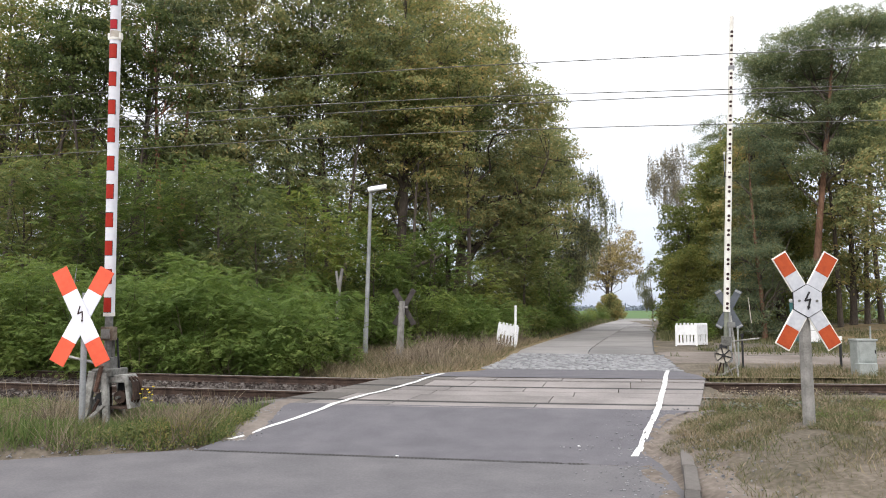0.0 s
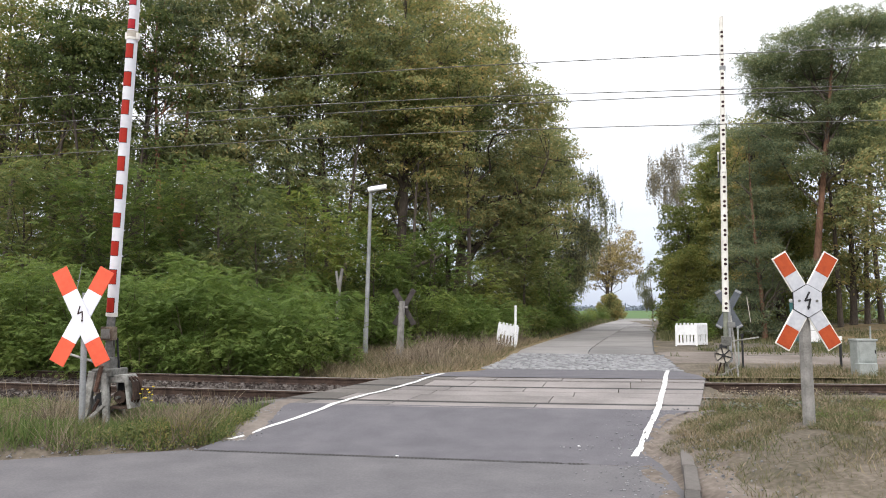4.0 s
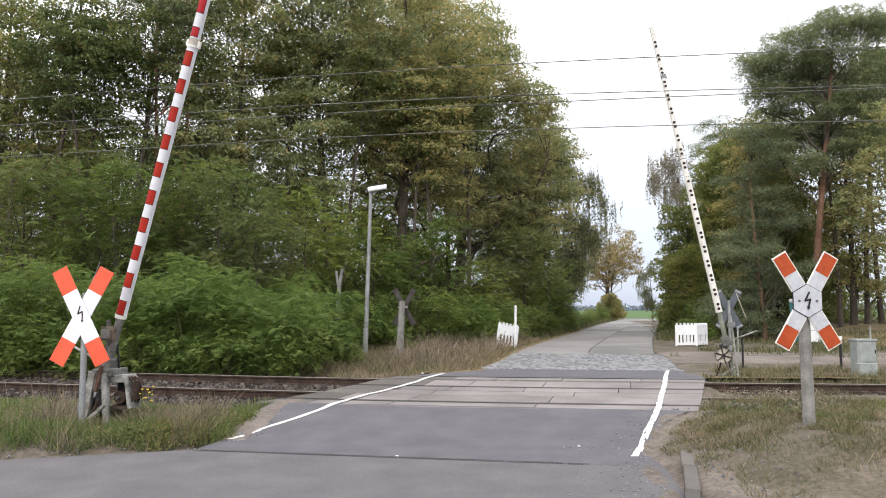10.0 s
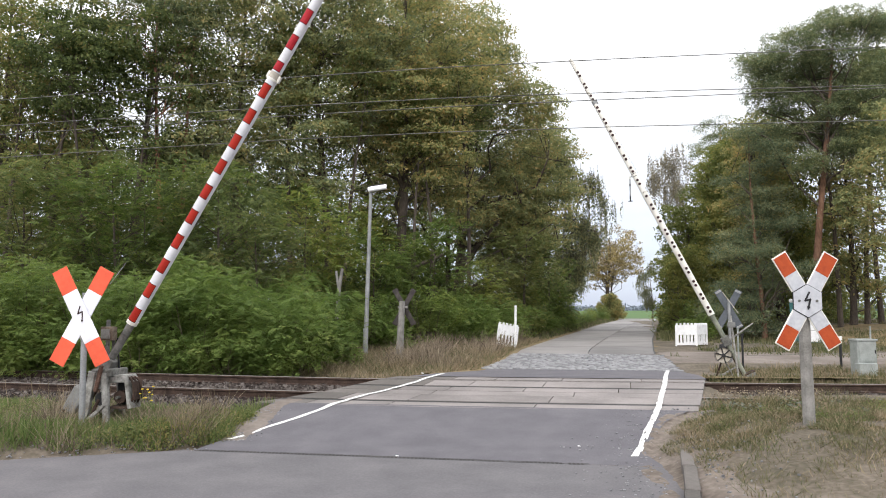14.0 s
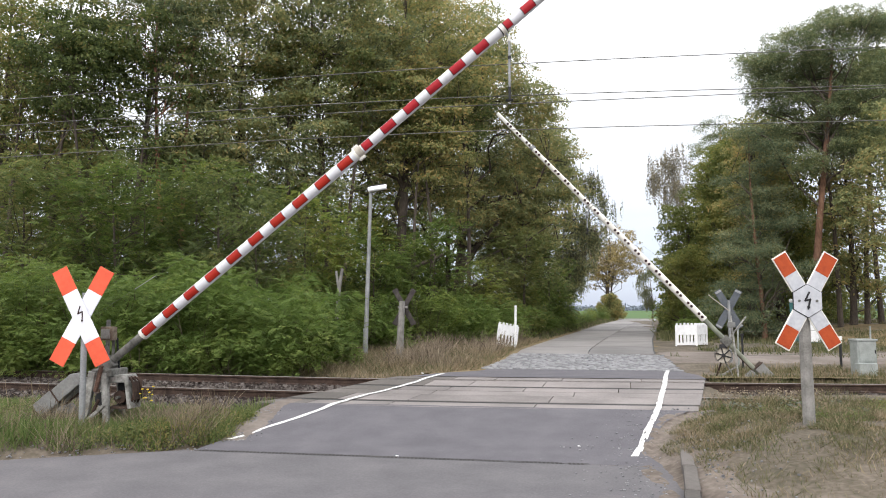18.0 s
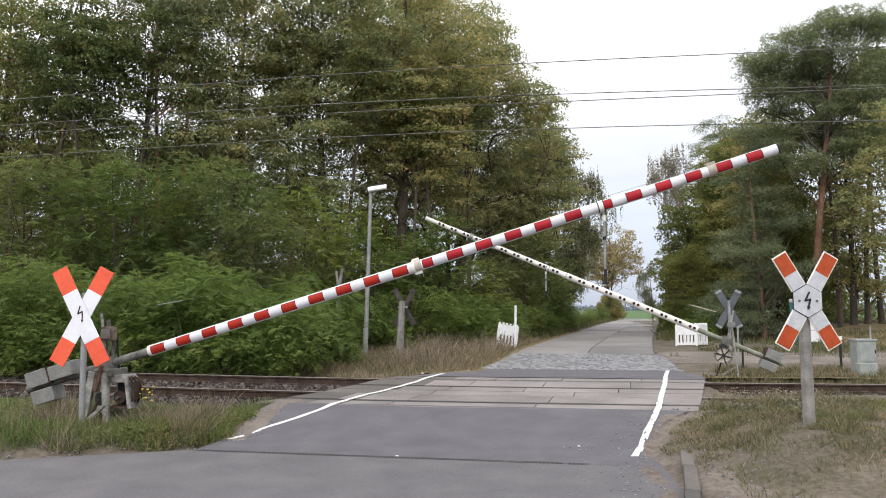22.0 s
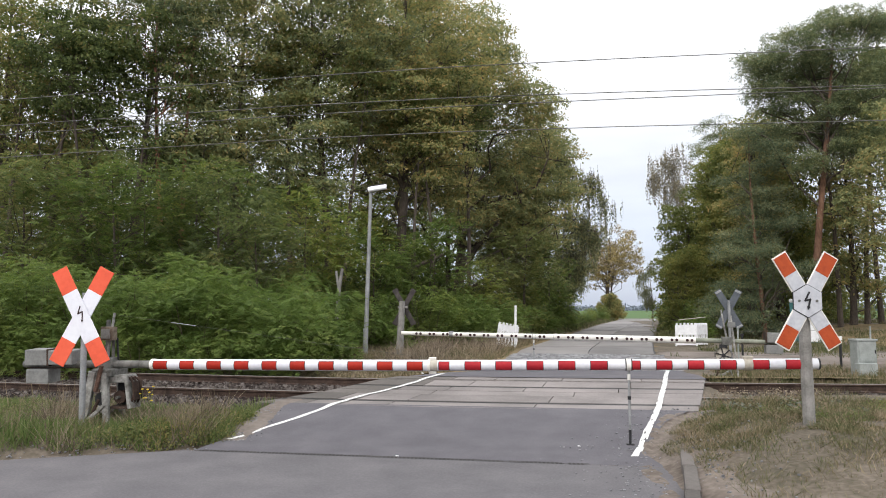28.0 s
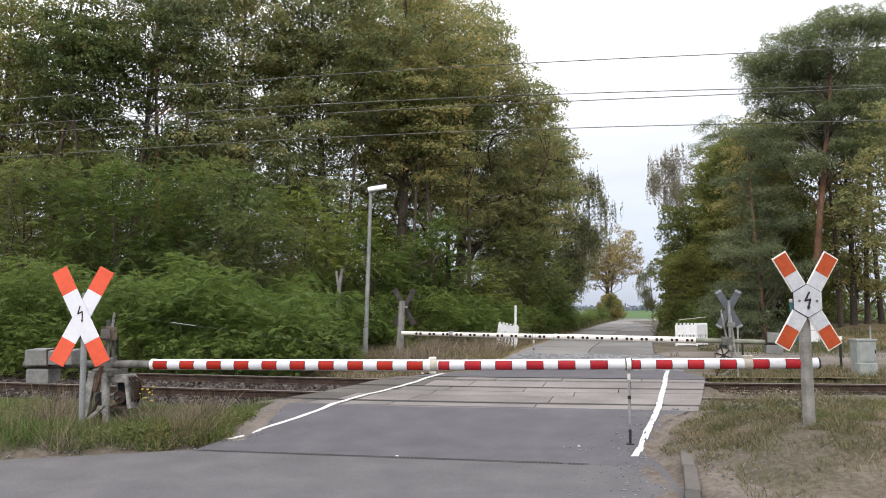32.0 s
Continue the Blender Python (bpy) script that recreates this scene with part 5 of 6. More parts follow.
OAK = "tall broadleaf tree with olive autumn foliage at the wood's edge"
ROB = "slender broadleaf tree with thin green foliage in the wood"
YOUNG = "young robinia with feathered green leaves before the wood"


def wide(h, r, low=0.3, seed=0):
    """A broad crown of several lobes."""
    rng = np.random.default_rng(seed + 100)
    out = [(0, 0, h * (low + 1) / 2, r * 0.8, r * 0.8, h * (1 - low) / 2)]
    for k in range(9):
        a = rng.uniform(0, 6.28)
        d = r * rng.uniform(0.4, 0.7)
        zc = h * (low + (0.92 - low) * (k + rng.random()) / 9)
        out.append((math.cos(a) * d, math.sin(a) * d, zc, r * 0.5, r * 0.5, h * 0.11))
    return out


def broadleaf(x, y, h, r, low, leaf, seed, n, per=150, size=0.16, trunk=0.24, lean=(0, 0), gap=0.62, label=""):
    return tree("broadleaf_tree", label or (OAK if leaf in (LEAF_OLIVE, LEAF_OCHRE) else ROB), x, y, h, wide(h, r, low, seed), BARK, leaf, seed, clumps=n * 2, per=per, size=size, clump_r=0.66, trunk_r=trunk, limbs=20, flat=0.5, lean=lean, shell=0.4, gap=gap)


def robinia(x, y, h, r, low, leaf, seed, n):
    return tree("broadleaf_tree", YOUNG, x, y, h, wide(h, r, low, seed), BARK, leaf, seed, clumps=n, per=17, size=0.38, clump_r=0.6, trunk_r=0.08, limbs=18, style="frond", shell=0.4, gap=0.58)


# the wood beside the road: front trees one by one
B1 = tree("broadleaf_tree", OAK, 1.2, 42.0, 19.0, [(0.1, -0.5, 15.9, 3.1, 3.4, 4.5), (2.2, -0.8, 14.8, 2.0, 2.1, 2.2), (4.0, 0.4, 12.2, 2.7, 2.5, 2.9), (4.4, 0.7, 8.4, 2.9, 2.7, 3.6), (-2.0, -0.1, 14.1, 3.8, 3.6, 5.5), (0.0, 0.1, 7.5, 4.1, 3.6, 2.4), (0.9, 0.4, 18.3, 1.5, 1.7, 1.5), (-2.7, -0.5, 18.7, 2.6, 2.6, 2.1), (4.2, -0.6, 13.5, 1.5, 1.6, 1.4), (2.1, 0.2, 16.8, 1.3, 1.4, 1.3), (5.9, -0.4, 10.3, 1.5, 1.4, 2.2)], BARK, LEAF_OLIVE, 11, clumps=1100, per=150, size=0.165, clump_r=0.7, trunk_r=0.36, limbs=34, lean=(0.4, 0), shell=0.4, gap=0.62)
B2 = broadleaf(-2.2, 35.0, 19.5, 4.6, 0.34, LEAF_OCHRE, 12, 320, trunk=0.32, gap=0.92)
B3 = broadleaf(6.4, 50.0, 16.2, 3.7, 0.12, LEAF_OLIVE, 13, 270)
B4 = broadleaf(-5.6, 33.0, 20.5, 3.9, 0.38, LEAF_OLIVE, 14, 230, trunk=0.2, lean=(-0.5, 0), gap=0.66)
B5 = broadleaf(-9.4, 32.0, 20.0, 3.7, 0.38, LEAF_OLIVE, 15, 230, trunk=0.2, lean=(0.6, 0), gap=0.66)
B6 = broadleaf(-13.0, 30.0, 19.0, 3.6, 0.34, LEAF_DEEP, 16, 125, trunk=0.17, lean=(0.9, 0), gap=1.4)
B7 = broadleaf(-16.6, 30.0, 18.5, 3.6, 0.4, LEAF_DEEP, 17, 140, trunk=0.2, lean=(0.5, 0), gap=1.1)
B8 = broadleaf(-20.0, 31.0, 19.0, 3.8, 0.4, LEAF_DEEP, 18, 160, gap=1.2)
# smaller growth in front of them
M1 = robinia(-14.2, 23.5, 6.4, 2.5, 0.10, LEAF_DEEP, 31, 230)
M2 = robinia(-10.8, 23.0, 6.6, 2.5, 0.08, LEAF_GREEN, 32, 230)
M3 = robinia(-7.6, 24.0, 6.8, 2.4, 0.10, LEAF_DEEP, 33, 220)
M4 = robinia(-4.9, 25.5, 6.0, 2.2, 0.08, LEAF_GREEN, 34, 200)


def again(ob, x, y, turn, s=1.0, z=0.15):
    return copy_thing(ob, pose(x, y, z, 0, 0, turn) @ Matrix.Diagonal((s, s, s, 1)))


# the same kinds deeper in the wood
for ob, x, y, turn, s in ((B4, 0.2, 46, 70, 1.0), (B5, -4.5, 43, 130, 1.0), (B6, -8.0, 41, 200, 1.1), (B7, -29.0, 40, 100, 1.1), (B8, -24.0, 31.5, 60, 0.95), (B3, 8.8, 61.0, 120, 0.7), (B3, 3.4, 48.0, 200, 0.82), (M3, 1.9, 33.5, 100, 0.62), (M4, -1.4, 29.8, 200, 0.72), (M2, 4.6, 40.5, 40, 0.6), (M1, -17.6, 23.0, 140, 1.0), (M1, -20.5, 25.0, 260, 1.1), (M4, -2.6, 27.6, 30, 0.75), (M3, 7.6, 47.5, 10, 0.62), (M3, -5.4, 29.0, 60, 0.8), (M4, -4.7, 33.5, 20, 1.4), (M1, -14.5, 33.0, 20, 1.6), (M1, -10.0, 34.0, 220, 1.6), (M3, -18.5, 32.5, 130, 1.6), (M4, 1.4, 32.0, 310, 0.62), (M2, -0.6, 30.5, 80, 0.9), (M3, 4.4, 37.5, 250, 0.95), (M4, 6.6, 44.0, 120, 0.95), (M2, -9.6, 27.0, 60, 1.15), (M1, -13.0, 27.0, 200, 1.2)):
    again(ob, x, y, turn, s)

tree("pine_tree", "forked pine with orange-red trunk among the broadleaf trees", -11.9, 30.2, 16.0, [(0, 0, 14.6, 2.4, 2.2, 1.2), (-1.2, 0, 12.8, 1.8, 1.6, 0.8), (1.2, 0, 13.4, 1.6, 1.6, 0.8)], RED_BARK, LEAF_PINE, 71, clumps=90, per=150, size=0.19, clump_r=0.55, trunk_r=0.2, limbs=16, stems=2, lean=(0.4, 0), aspect=0.25, gap=0.5)

T1 = tree("slim_tree", "slim pale-barked tree with a small high crown", -15.8, 27.5, 13.0, [(1.0, 0, 11.6, 1.8, 1.6, 1.8), (0.4, 0, 9.6, 1.2, 1.2, 0.8)], BARK, LEAF_DEEP, 72, clumps=60, per=110, size=0.15, clump_r=0.5, trunk_r=0.13, limbs=14, lean=(1.3, 0), gap=0.5)
for x, y, turn, s in ((-15.0, 28.2, 15, 1.0), (-13.6, 27.2, 200, 0.95), (-12.9, 28.4, 40, 1.05), (-18.0, 28.6, 330, 1.0), (-1.4, 33.0, 70, 0.95), (-0.2, 34.0, 180, 1.0), (-4.6, 31.5, 20, 1.0), (-6.6, 31.0, 120, 1.1), (1.4, 37.5, 250, 1.1)):
    again(T1, x, y, turn, s)

# undergrowth: a few shapes, set out along the track and the road


def shrub(x, y, h, r, seed, leaf=LEAF_GREEN, n=150):
    return tree("shrub", "dense fresh green robinia shrub at the edge of the wood", x, y, h, [(0, 0, h * 0.4, r, r * 0.9, h * 0.4), (0.2 * r, -0.55 * r, h * 0.22, r * 0.8, r * 0.5, h * 0.2), (r * 0.45, -r * 0.3, h * 0.62, r * 0.5, r * 0.5, h * 0.34), (-r * 0.5, 0, h * 0.5, r * 0.5, r * 0.6, h * 0.4)], STEM_BARK, leaf, seed, clumps=n, per=30, size=0.2, clump_r=0.42, trunk_r=0.05, stems=4, limbs=16, top=0.75, category="shrub", style="frond", shell=0.35, gap=0.2)


S1, S2, S3 = shrub(-10.2, 16.9, 3.0, 1.7, 201, LEAF_GREEN), shrub(-7.8, 16.5, 2.6, 1.6, 202, LEAF_FRESH), shrub(-5.6, 16.4, 2.6, 1.5, 203, LEAF_FRESH)
tree("sapling", "slender robinia sapling with feathered leaves beside the lamp", -2.8, 18.6, 2.2, [(0, 0, 1.0, 0.6, 0.5, 0.8), (0.2, 0, 1.7, 0.35, 0.35, 0.45), (-0.3, 0, 1.4, 0.35, 0.35, 0.35)], STEM_BARK, LEAF_FRESH, 205, clumps=60, per=13, size=0.3, clump_r=0.3, trunk_r=0.03, limbs=12, style="frond", gap=0.2, top=0.7)
S4 = shrub(-3.6, 16.6, 1.9, 1.2, 204, LEAF_FRESH, 110)
# along the track
for ob, x, y, turn, s in ((S1, -12.4, 17.4, 50, 1.0), (S2, -4.4, 18.2, 190, 0.9), (S2, -11.6, 19.6, 120, 1.25), (S3, -9.2, 19.2, 230, 1.1), (S3, -6.8, 19.4, 300, 1.2), (S2, -4.9, 20.4, 20, 1.1), (S1, -14.6, 19.5, 80, 1.4), (S4, -2.9, 18.0, 60, 0.65), (S4, -3.7, 15.7, 0, 0.5), (S4, -4.6, 15.5, 130, 0.6), (S4, -5.6, 15.4, 40, 0.55), (S4, -6.6, 15.5, 200, 0.65), (S4, -7.7, 15.6, 330, 0.6), (S4, -8.8, 15.8, 290, 0.75), (S4, -10.0, 15.9, 100, 0.65), (S4, -11.2, 16.2, 20, 0.75), (S4, -12.6, 16.4, 220, 0.7), (S3, -5.0, 22.4, 150, 1.0), (M3, -5.9, 22.4, 20, 0.75)):
    again(ob, x, y, turn, s)
# along the road, towards the wood
for ob, x, y, turn, s in ((S2, -2.6, 25.0, 75, 0.9), (S1, -0.4, 27.0, 140, 0.9), (S4, 1.0, 28.4, 10, 1.1), (S3, 0.7, 31.0, 110, 1.0), (S4, 2.4, 31.2, 0, 1.0), (S1, -5.6, 27.5, 210, 1.3), (S1, -9.0, 27.0, 280, 1.4), (S1, -12.5, 27.0, 10, 1.4), (S1, -16.0, 26.5, 95, 1.4), (S4, 3.2, 34.0, 200, 1.1), (S1, 4.3, 37.0, 250, 0.7), (S4, 5.4, 40.5, 100, 1.0), (S1, 6.4, 44.0, 300, 0.7), (S4, 7.8, 48.0, 30, 1.1), (S1, 9.0, 53.0, 60, 0.55), (S4, 10.8, 58.0, 170, 0.7)):
    again(ob, x, y, turn, s)
# along the road, further out
for ob, x, y, turn, s in ((S1, 12.2, 63.5, 200, 0.45), (S4, 14.0, 69.5, 15, 0.7), (S1, 15.6, 76.0, 130, 0.6), (S4, 18.2, 84.0, 45, 1.1), (S4, 11.9, 33.5, 20, 0.7), (S1, 13.6, 37.0, 170, 0.75), (S1, 14.2, 40.5, 260, 0.8), (S1, 16.0, 47.5, 80, 0.9), (S1, 17.6, 53.0, 145, 1.0), (S1, 19.6, 58.5, 330, 1.0), (S1, 22.2, 66.0, 40, 1.0), (S1, 25.2, 75.0, 10, 0.9), (S1, 28.5, 86.0, 60, 0.9)):
    again(ob, x, y, turn, s)

# beyond the crossing: birches overhanging the road, the lone tree by the field
K1 = tree("birch_tree", "birch with thin hanging twigs leaning over the road", 8.7, 51.0, 13.8, [(0.2, 0, 12.2, 1.0, 1.0, 1.2), (1.5, -0.3, 10.6, 1.5, 1.2, 0.9), (2.9, -0.4, 9.3, 1.1, 1.0, 0.6), (1.6, 0, 7.6, 1.4, 1.2, 1.1), (0.8, 0, 5.4, 1.2, 1.2, 1.0)], BIRCH_BARK, LEAF_BIRCH, 41, clumps=95, size=0.14, droop=1.8, limbs=26, trunk_r=0.15, lean=(0.6, 0), style="strand", gap=0.35, limb_bark=BARK)
again(K1, 10.8, 60.0, 25, 0.78)
tree("lone_tree", "open-crowned tree with golden autumn leaves by the field", 23.6, 100.0, 14.8, [(0, 0, 9.6, 4.8, 4.5, 4.7), (-1.6, 0, 7.4, 3.2, 3.0, 3.2), (2.0, 0, 8.4, 2.8, 3.0, 3.0)], BARK, LEAF_GOLD, 42, clumps=400, per=60, size=0.24, clump_r=0.7, limbs=60, trunk_r=0.24, stems=4, top=0.8, style="soft", flat=0.6, gap=0.55, boughs=1.0)
tree("shrub", "round yellow-green bush under the lone tree", 22.9, 97.0, 4.4, [(0, 0, 1.9, 1.7, 1.7, 1.7), (0.3, 0, 1.0, 1.8, 1.7, 1.0)], BARK, LEAF_OCHRE, 43, clumps=140, per=150, size=0.2, clump_r=0.5, flat=0.9, trunk_r=0.08, stems=3, limbs=16, category="shrub", style="soft")
tree("birch_tree", "pale half-bare birch with hanging twigs", 20.4, 62.0, 17.6, [(0.3, 0, 16.2, 0.7, 0.7, 0.7), (-0.9, 0, 15.0, 0.9, 0.8, 0.5), (-1.5, 0, 13.6, 0.6, 0.8, 0.9), (0.6, 0, 14.4, 1.0, 1.0, 0.9), (0.3, 0, 12.4, 1.2, 1.2, 1.0)], BIRCH_BARK, LEAF_PALE, 44, clumps=46, size=0.14, droop=2.4, limbs=26, trunk_r=0.16, style="strand", gap=0.45)
R1 = broadleaf(15.6, 45.0, 8.6, 2.3, 0.03, LEAF_YELLOW, 51, 190)
R2 = broadleaf(19.0, 48.0, 14.0, 2.6, 0.05, LEAF_YELLOW, 52, 210)
R4 = broadleaf(16.7, 37.8, 12.8, 1.9, 0.25, LEAF_OCHRE, 54, 150)
R3 = broadleaf(20.6, 31.0, 11.5, 2.9, 0.30, LEAF_OLIVE, 53, 130, trunk=0.12, gap=0.8)
for ob, x, y, turn, s in ((R2, 17.6, 42.5, 190, 0.85), (R1, 22.4, 66.0, 70, 0.9), (R4, 21.3, 37.0, 120, 0.85), (R2, 20.8, 46.0, 60, 1.1), (R1, 13.6, 39.5, 150, 0.6), (R1, 16.4, 40.5, 20, 0.95), (R2, 36.0, 48, 20, 1.1)):
    again(ob, x, y, turn, s)


def pine(x, y, h, r, low, seed, n):
    rng = np.random.default_rng(seed)
    blobs = []
    for k in range(14):
        t = k / 13
        zc = h * (low + (0.96 - low) * t)
        a = rng.uniform(0, 6.28)
        rr = r * (1.0 - 0.55 * t ** 2)
        blobs.append((math.cos(a) * rr * 0.45, math.sin(a) * rr * 0.45, zc, rr * 0.75, rr * 0.75, h * 0.03))
    return tree("pine_tree", "tall pine with reddish trunk and dark needles", x, y, h, blobs, PINE_BARK, LEAF_YOUNG if low < 0.3 else LEAF_PINE, seed, clumps=n, per=310, size=0.14, clump_r=0.6, trunk_r=0.0115 * h, limbs=30, flat=0.62, top=0.97, aspect=0.22, limb_bark=BARK, gap=0.5)


P1 = tree("pine_tree", "tall spreading pine with reddish trunk and dark needles", 18.1, 34.0, 17.0, [(-0.9, -0.1, 14.3, 1.4, 1.4, 0.7), (0.3, 0.3, 14.9, 0.9, 0.9, 0.6), (1.6, -0.3, 15.0, 1.7, 1.7, 0.7), (3.2, 0.0, 14.8, 1.2, 1.2, 1.1), (-2.0, 0.3, 13.2, 1.3, 1.3, 0.7), (0.5, 0.7, 13.3, 2.5, 2.5, 1.0), (2.7, -0.3, 12.5, 1.5, 1.5, 0.9), (-1.9, 0.4, 11.9, 1.0, 1.0, 0.8), (-1.1, 0.7, 11.4, 1.8, 1.4, 0.9), (1.9, 0.1, 11.3, 1.7, 1.7, 0.8), (0.1, 1.2, 10.1, 1.8, 1.4, 0.7), (0.2, 1.3, 12.3, 2.0, 1.2, 0.8), (1.9, -0.8, 8.7, 1.3, 0.6, 0.6), (-0.6, -0.9, 7.9, 1.0, 0.6, 0.5), (-1.8, 0.7, 9.6, 1.2, 1.0, 0.7), (1.2, 1.2, 9.2, 1.6, 1.0, 0.7), (0.9, -0.7, 10.6, 0.9, 0.5, 0.5), (2.4, 0.6, 9.6, 1.5, 1.5, 0.7)], PINE_BARK, LEAF_PINE, 61, clumps=900, per=400, size=0.13, clump_r=0.52, trunk_r=0.21, limbs=40, flat=0.72, top=0.9, aspect=0.22, limb_bark=BARK, lean=(1.0, 0), z=0.6, gap=0.5)
P2, P3 = pine(25.0, 37.5, 18.6, 3.9, 0.52, 62, 400), pine(15.2, 34.0, 10.4, 2.5, 0.04, 65, 380)
for ob, x, y, turn, s in ((R2, 17.9, 41.5, 80, 0.95), (R1, 19.6, 41.0, 200, 1.2), (R1, 24.0, 45.0, 90, 1.0), (P2, 21.0, 52.0, 100, 0.86), (K1, 18.3, 62.0, 200, 0.42), (T1, 22.0, 37.0, 0, 1.15), (T1, 23.8, 38.5, 70, 1.2), (T1, 20.6, 36.6, 200, 1.1)):
    again(ob, x, y, turn, s)


def build_far_woods():
    """Thin wooded strip on the horizon and the depth of the wood behind the first trees."""
    rng = np.random.default_rng(9)
    n = 2600
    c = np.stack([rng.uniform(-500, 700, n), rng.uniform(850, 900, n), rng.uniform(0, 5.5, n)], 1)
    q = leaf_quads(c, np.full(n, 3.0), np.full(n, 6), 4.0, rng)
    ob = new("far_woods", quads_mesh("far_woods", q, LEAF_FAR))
    tagged(ob, "woods along the horizon, blue-grey haze put into the leaf colour", "woods", kind="stuff")
    n = 3200
    c = np.stack([rng.uniform(-48, 8, n), rng.uniform(46, 58, n), rng.uniform(0, 1, n) ** 1.1], 1)
    c[:, 2] *= np.interp(c[:, 0], [-20, -16, -13, -8, -5, 0, 2, 6], [14.5, 14, 11, 10, 9, 6, 2.5, 3])
    q = leaf_quads(c, np.full(n, 1.2), np.full(n, 40), 0.34, rng)
    tagged(new("deep_wood", quads_mesh("deep_wood", q, LEAF_DEEP)), "shaded foliage deep in the wood", "woods", kind="stuff")
    n = 600
    c = np.stack([rng.uniform(20, 60, n), rng.uniform(50, 62, n), rng.uniform(0, 1, n) ** 1.2 * 7], 1)
    q = leaf_quads(c, np.full(n, 1.3), np.full(n, 30), 0.4, rng)
    tagged(new("deep_wood", quads_mesh("deep_wood", q, LEAF_MIX)), "shaded foliage deep in the pine wood", "woods", kind="stuff")


# distance haze is mixed into this leaf colour as pale blue-grey
LEAF_FAR = mat("haze_tinted_leaves", [(0.16, 0.19, 0.24), (0.19, 0.22, 0.27), (0.22, 0.25, 0.3)], 0.9, scale=0.02, fine=0.2, island=0.4, bump=0)
build_far_woods()

# ---- grass and weeds ----


def blades(name, spots, heights, material, label, rng, width=0.012, lean=0.35):
    n = len(spots)
    a = rng.uniform(0, 6.28, n)
    side = np.stack([np.cos(a), np.sin(a), np.zeros(n)], 1) * width * rng.uniform(0.6, 1.5, (n, 1))
    b = rng.uniform(0, 6.28, n)
    off = np.stack([np.cos(b), np.sin(b), np.zeros(n)], 1) * (heights * lean * rng.random(n))[:, None]
    up = np.stack([np.zeros(n), np.zeros(n), heights], 1)
    q = np.stack([spots - side, spots + side, spots + side * 0.25 + up + off, spots - side * 0.25 + up + off], axis=1)
    tagged(new(name, quads_mesh(name, q, material)), label, "grass", kind="stuff")


def scatter(x0, x1, y0, y1, n, rng, keep):
    x, y = rng.uniform(x0, x1, n), rng.uniform(y0, y1, n)
    ok = keep(x, y)
    x, y = x[ok], y[ok]
    return np.stack([x, y, ground_z(x, y) - 0.01], 1)


def patchy(p, scale, cut, seed):
    keep = np.array([noise.noise((q[0] * scale, q[1] * scale, seed)) > cut for q in p])
    return p[keep]


def tuft_heights(p, lo, hi, seed, scale=1.6):
    """Blade heights that swell and sink from tuft to tuft."""
    rng = np.random.default_rng(int(seed * 10))
    k = np.array([noise.noise((q[0] * scale, q[1] * scale, seed)) for q in p]) if len(p) else np.zeros(0)
    return (lo + (hi - lo) * np.clip(0.5 + 0.9 * k, 0, 1)) * rng.uniform(0.35, 1.15, len(p))


def weeds(name, spots, size, per, r, material, label, seed):
    rng = np.random.default_rng(seed)
    c = spots + np.array([0, 0, 0.06])
    q = leaf_quads(c, np.full(len(c), r), np.full(len(c), per), size, rng, flat=0.8)
    tagged(new(name, quads_mesh(name, q, material)), label, "weeds", kind="stuff")


def thinning(p, near_y, far_y, seed, side=0.0):
    """Keep fewer spots towards near_y."""
    rng = np.random.default_rng(seed)
    k = np.array([noise.noise((q[0] * 0.9, q[1] * 0.9, seed)) for q in p])
    return p[rng.random(len(p)) < np.clip((p[:, 1] + side * np.maximum(0, p[:, 0] - 4) - near_y) / (far_y - near_y) + 0.9 * k, 0.1, 1)]


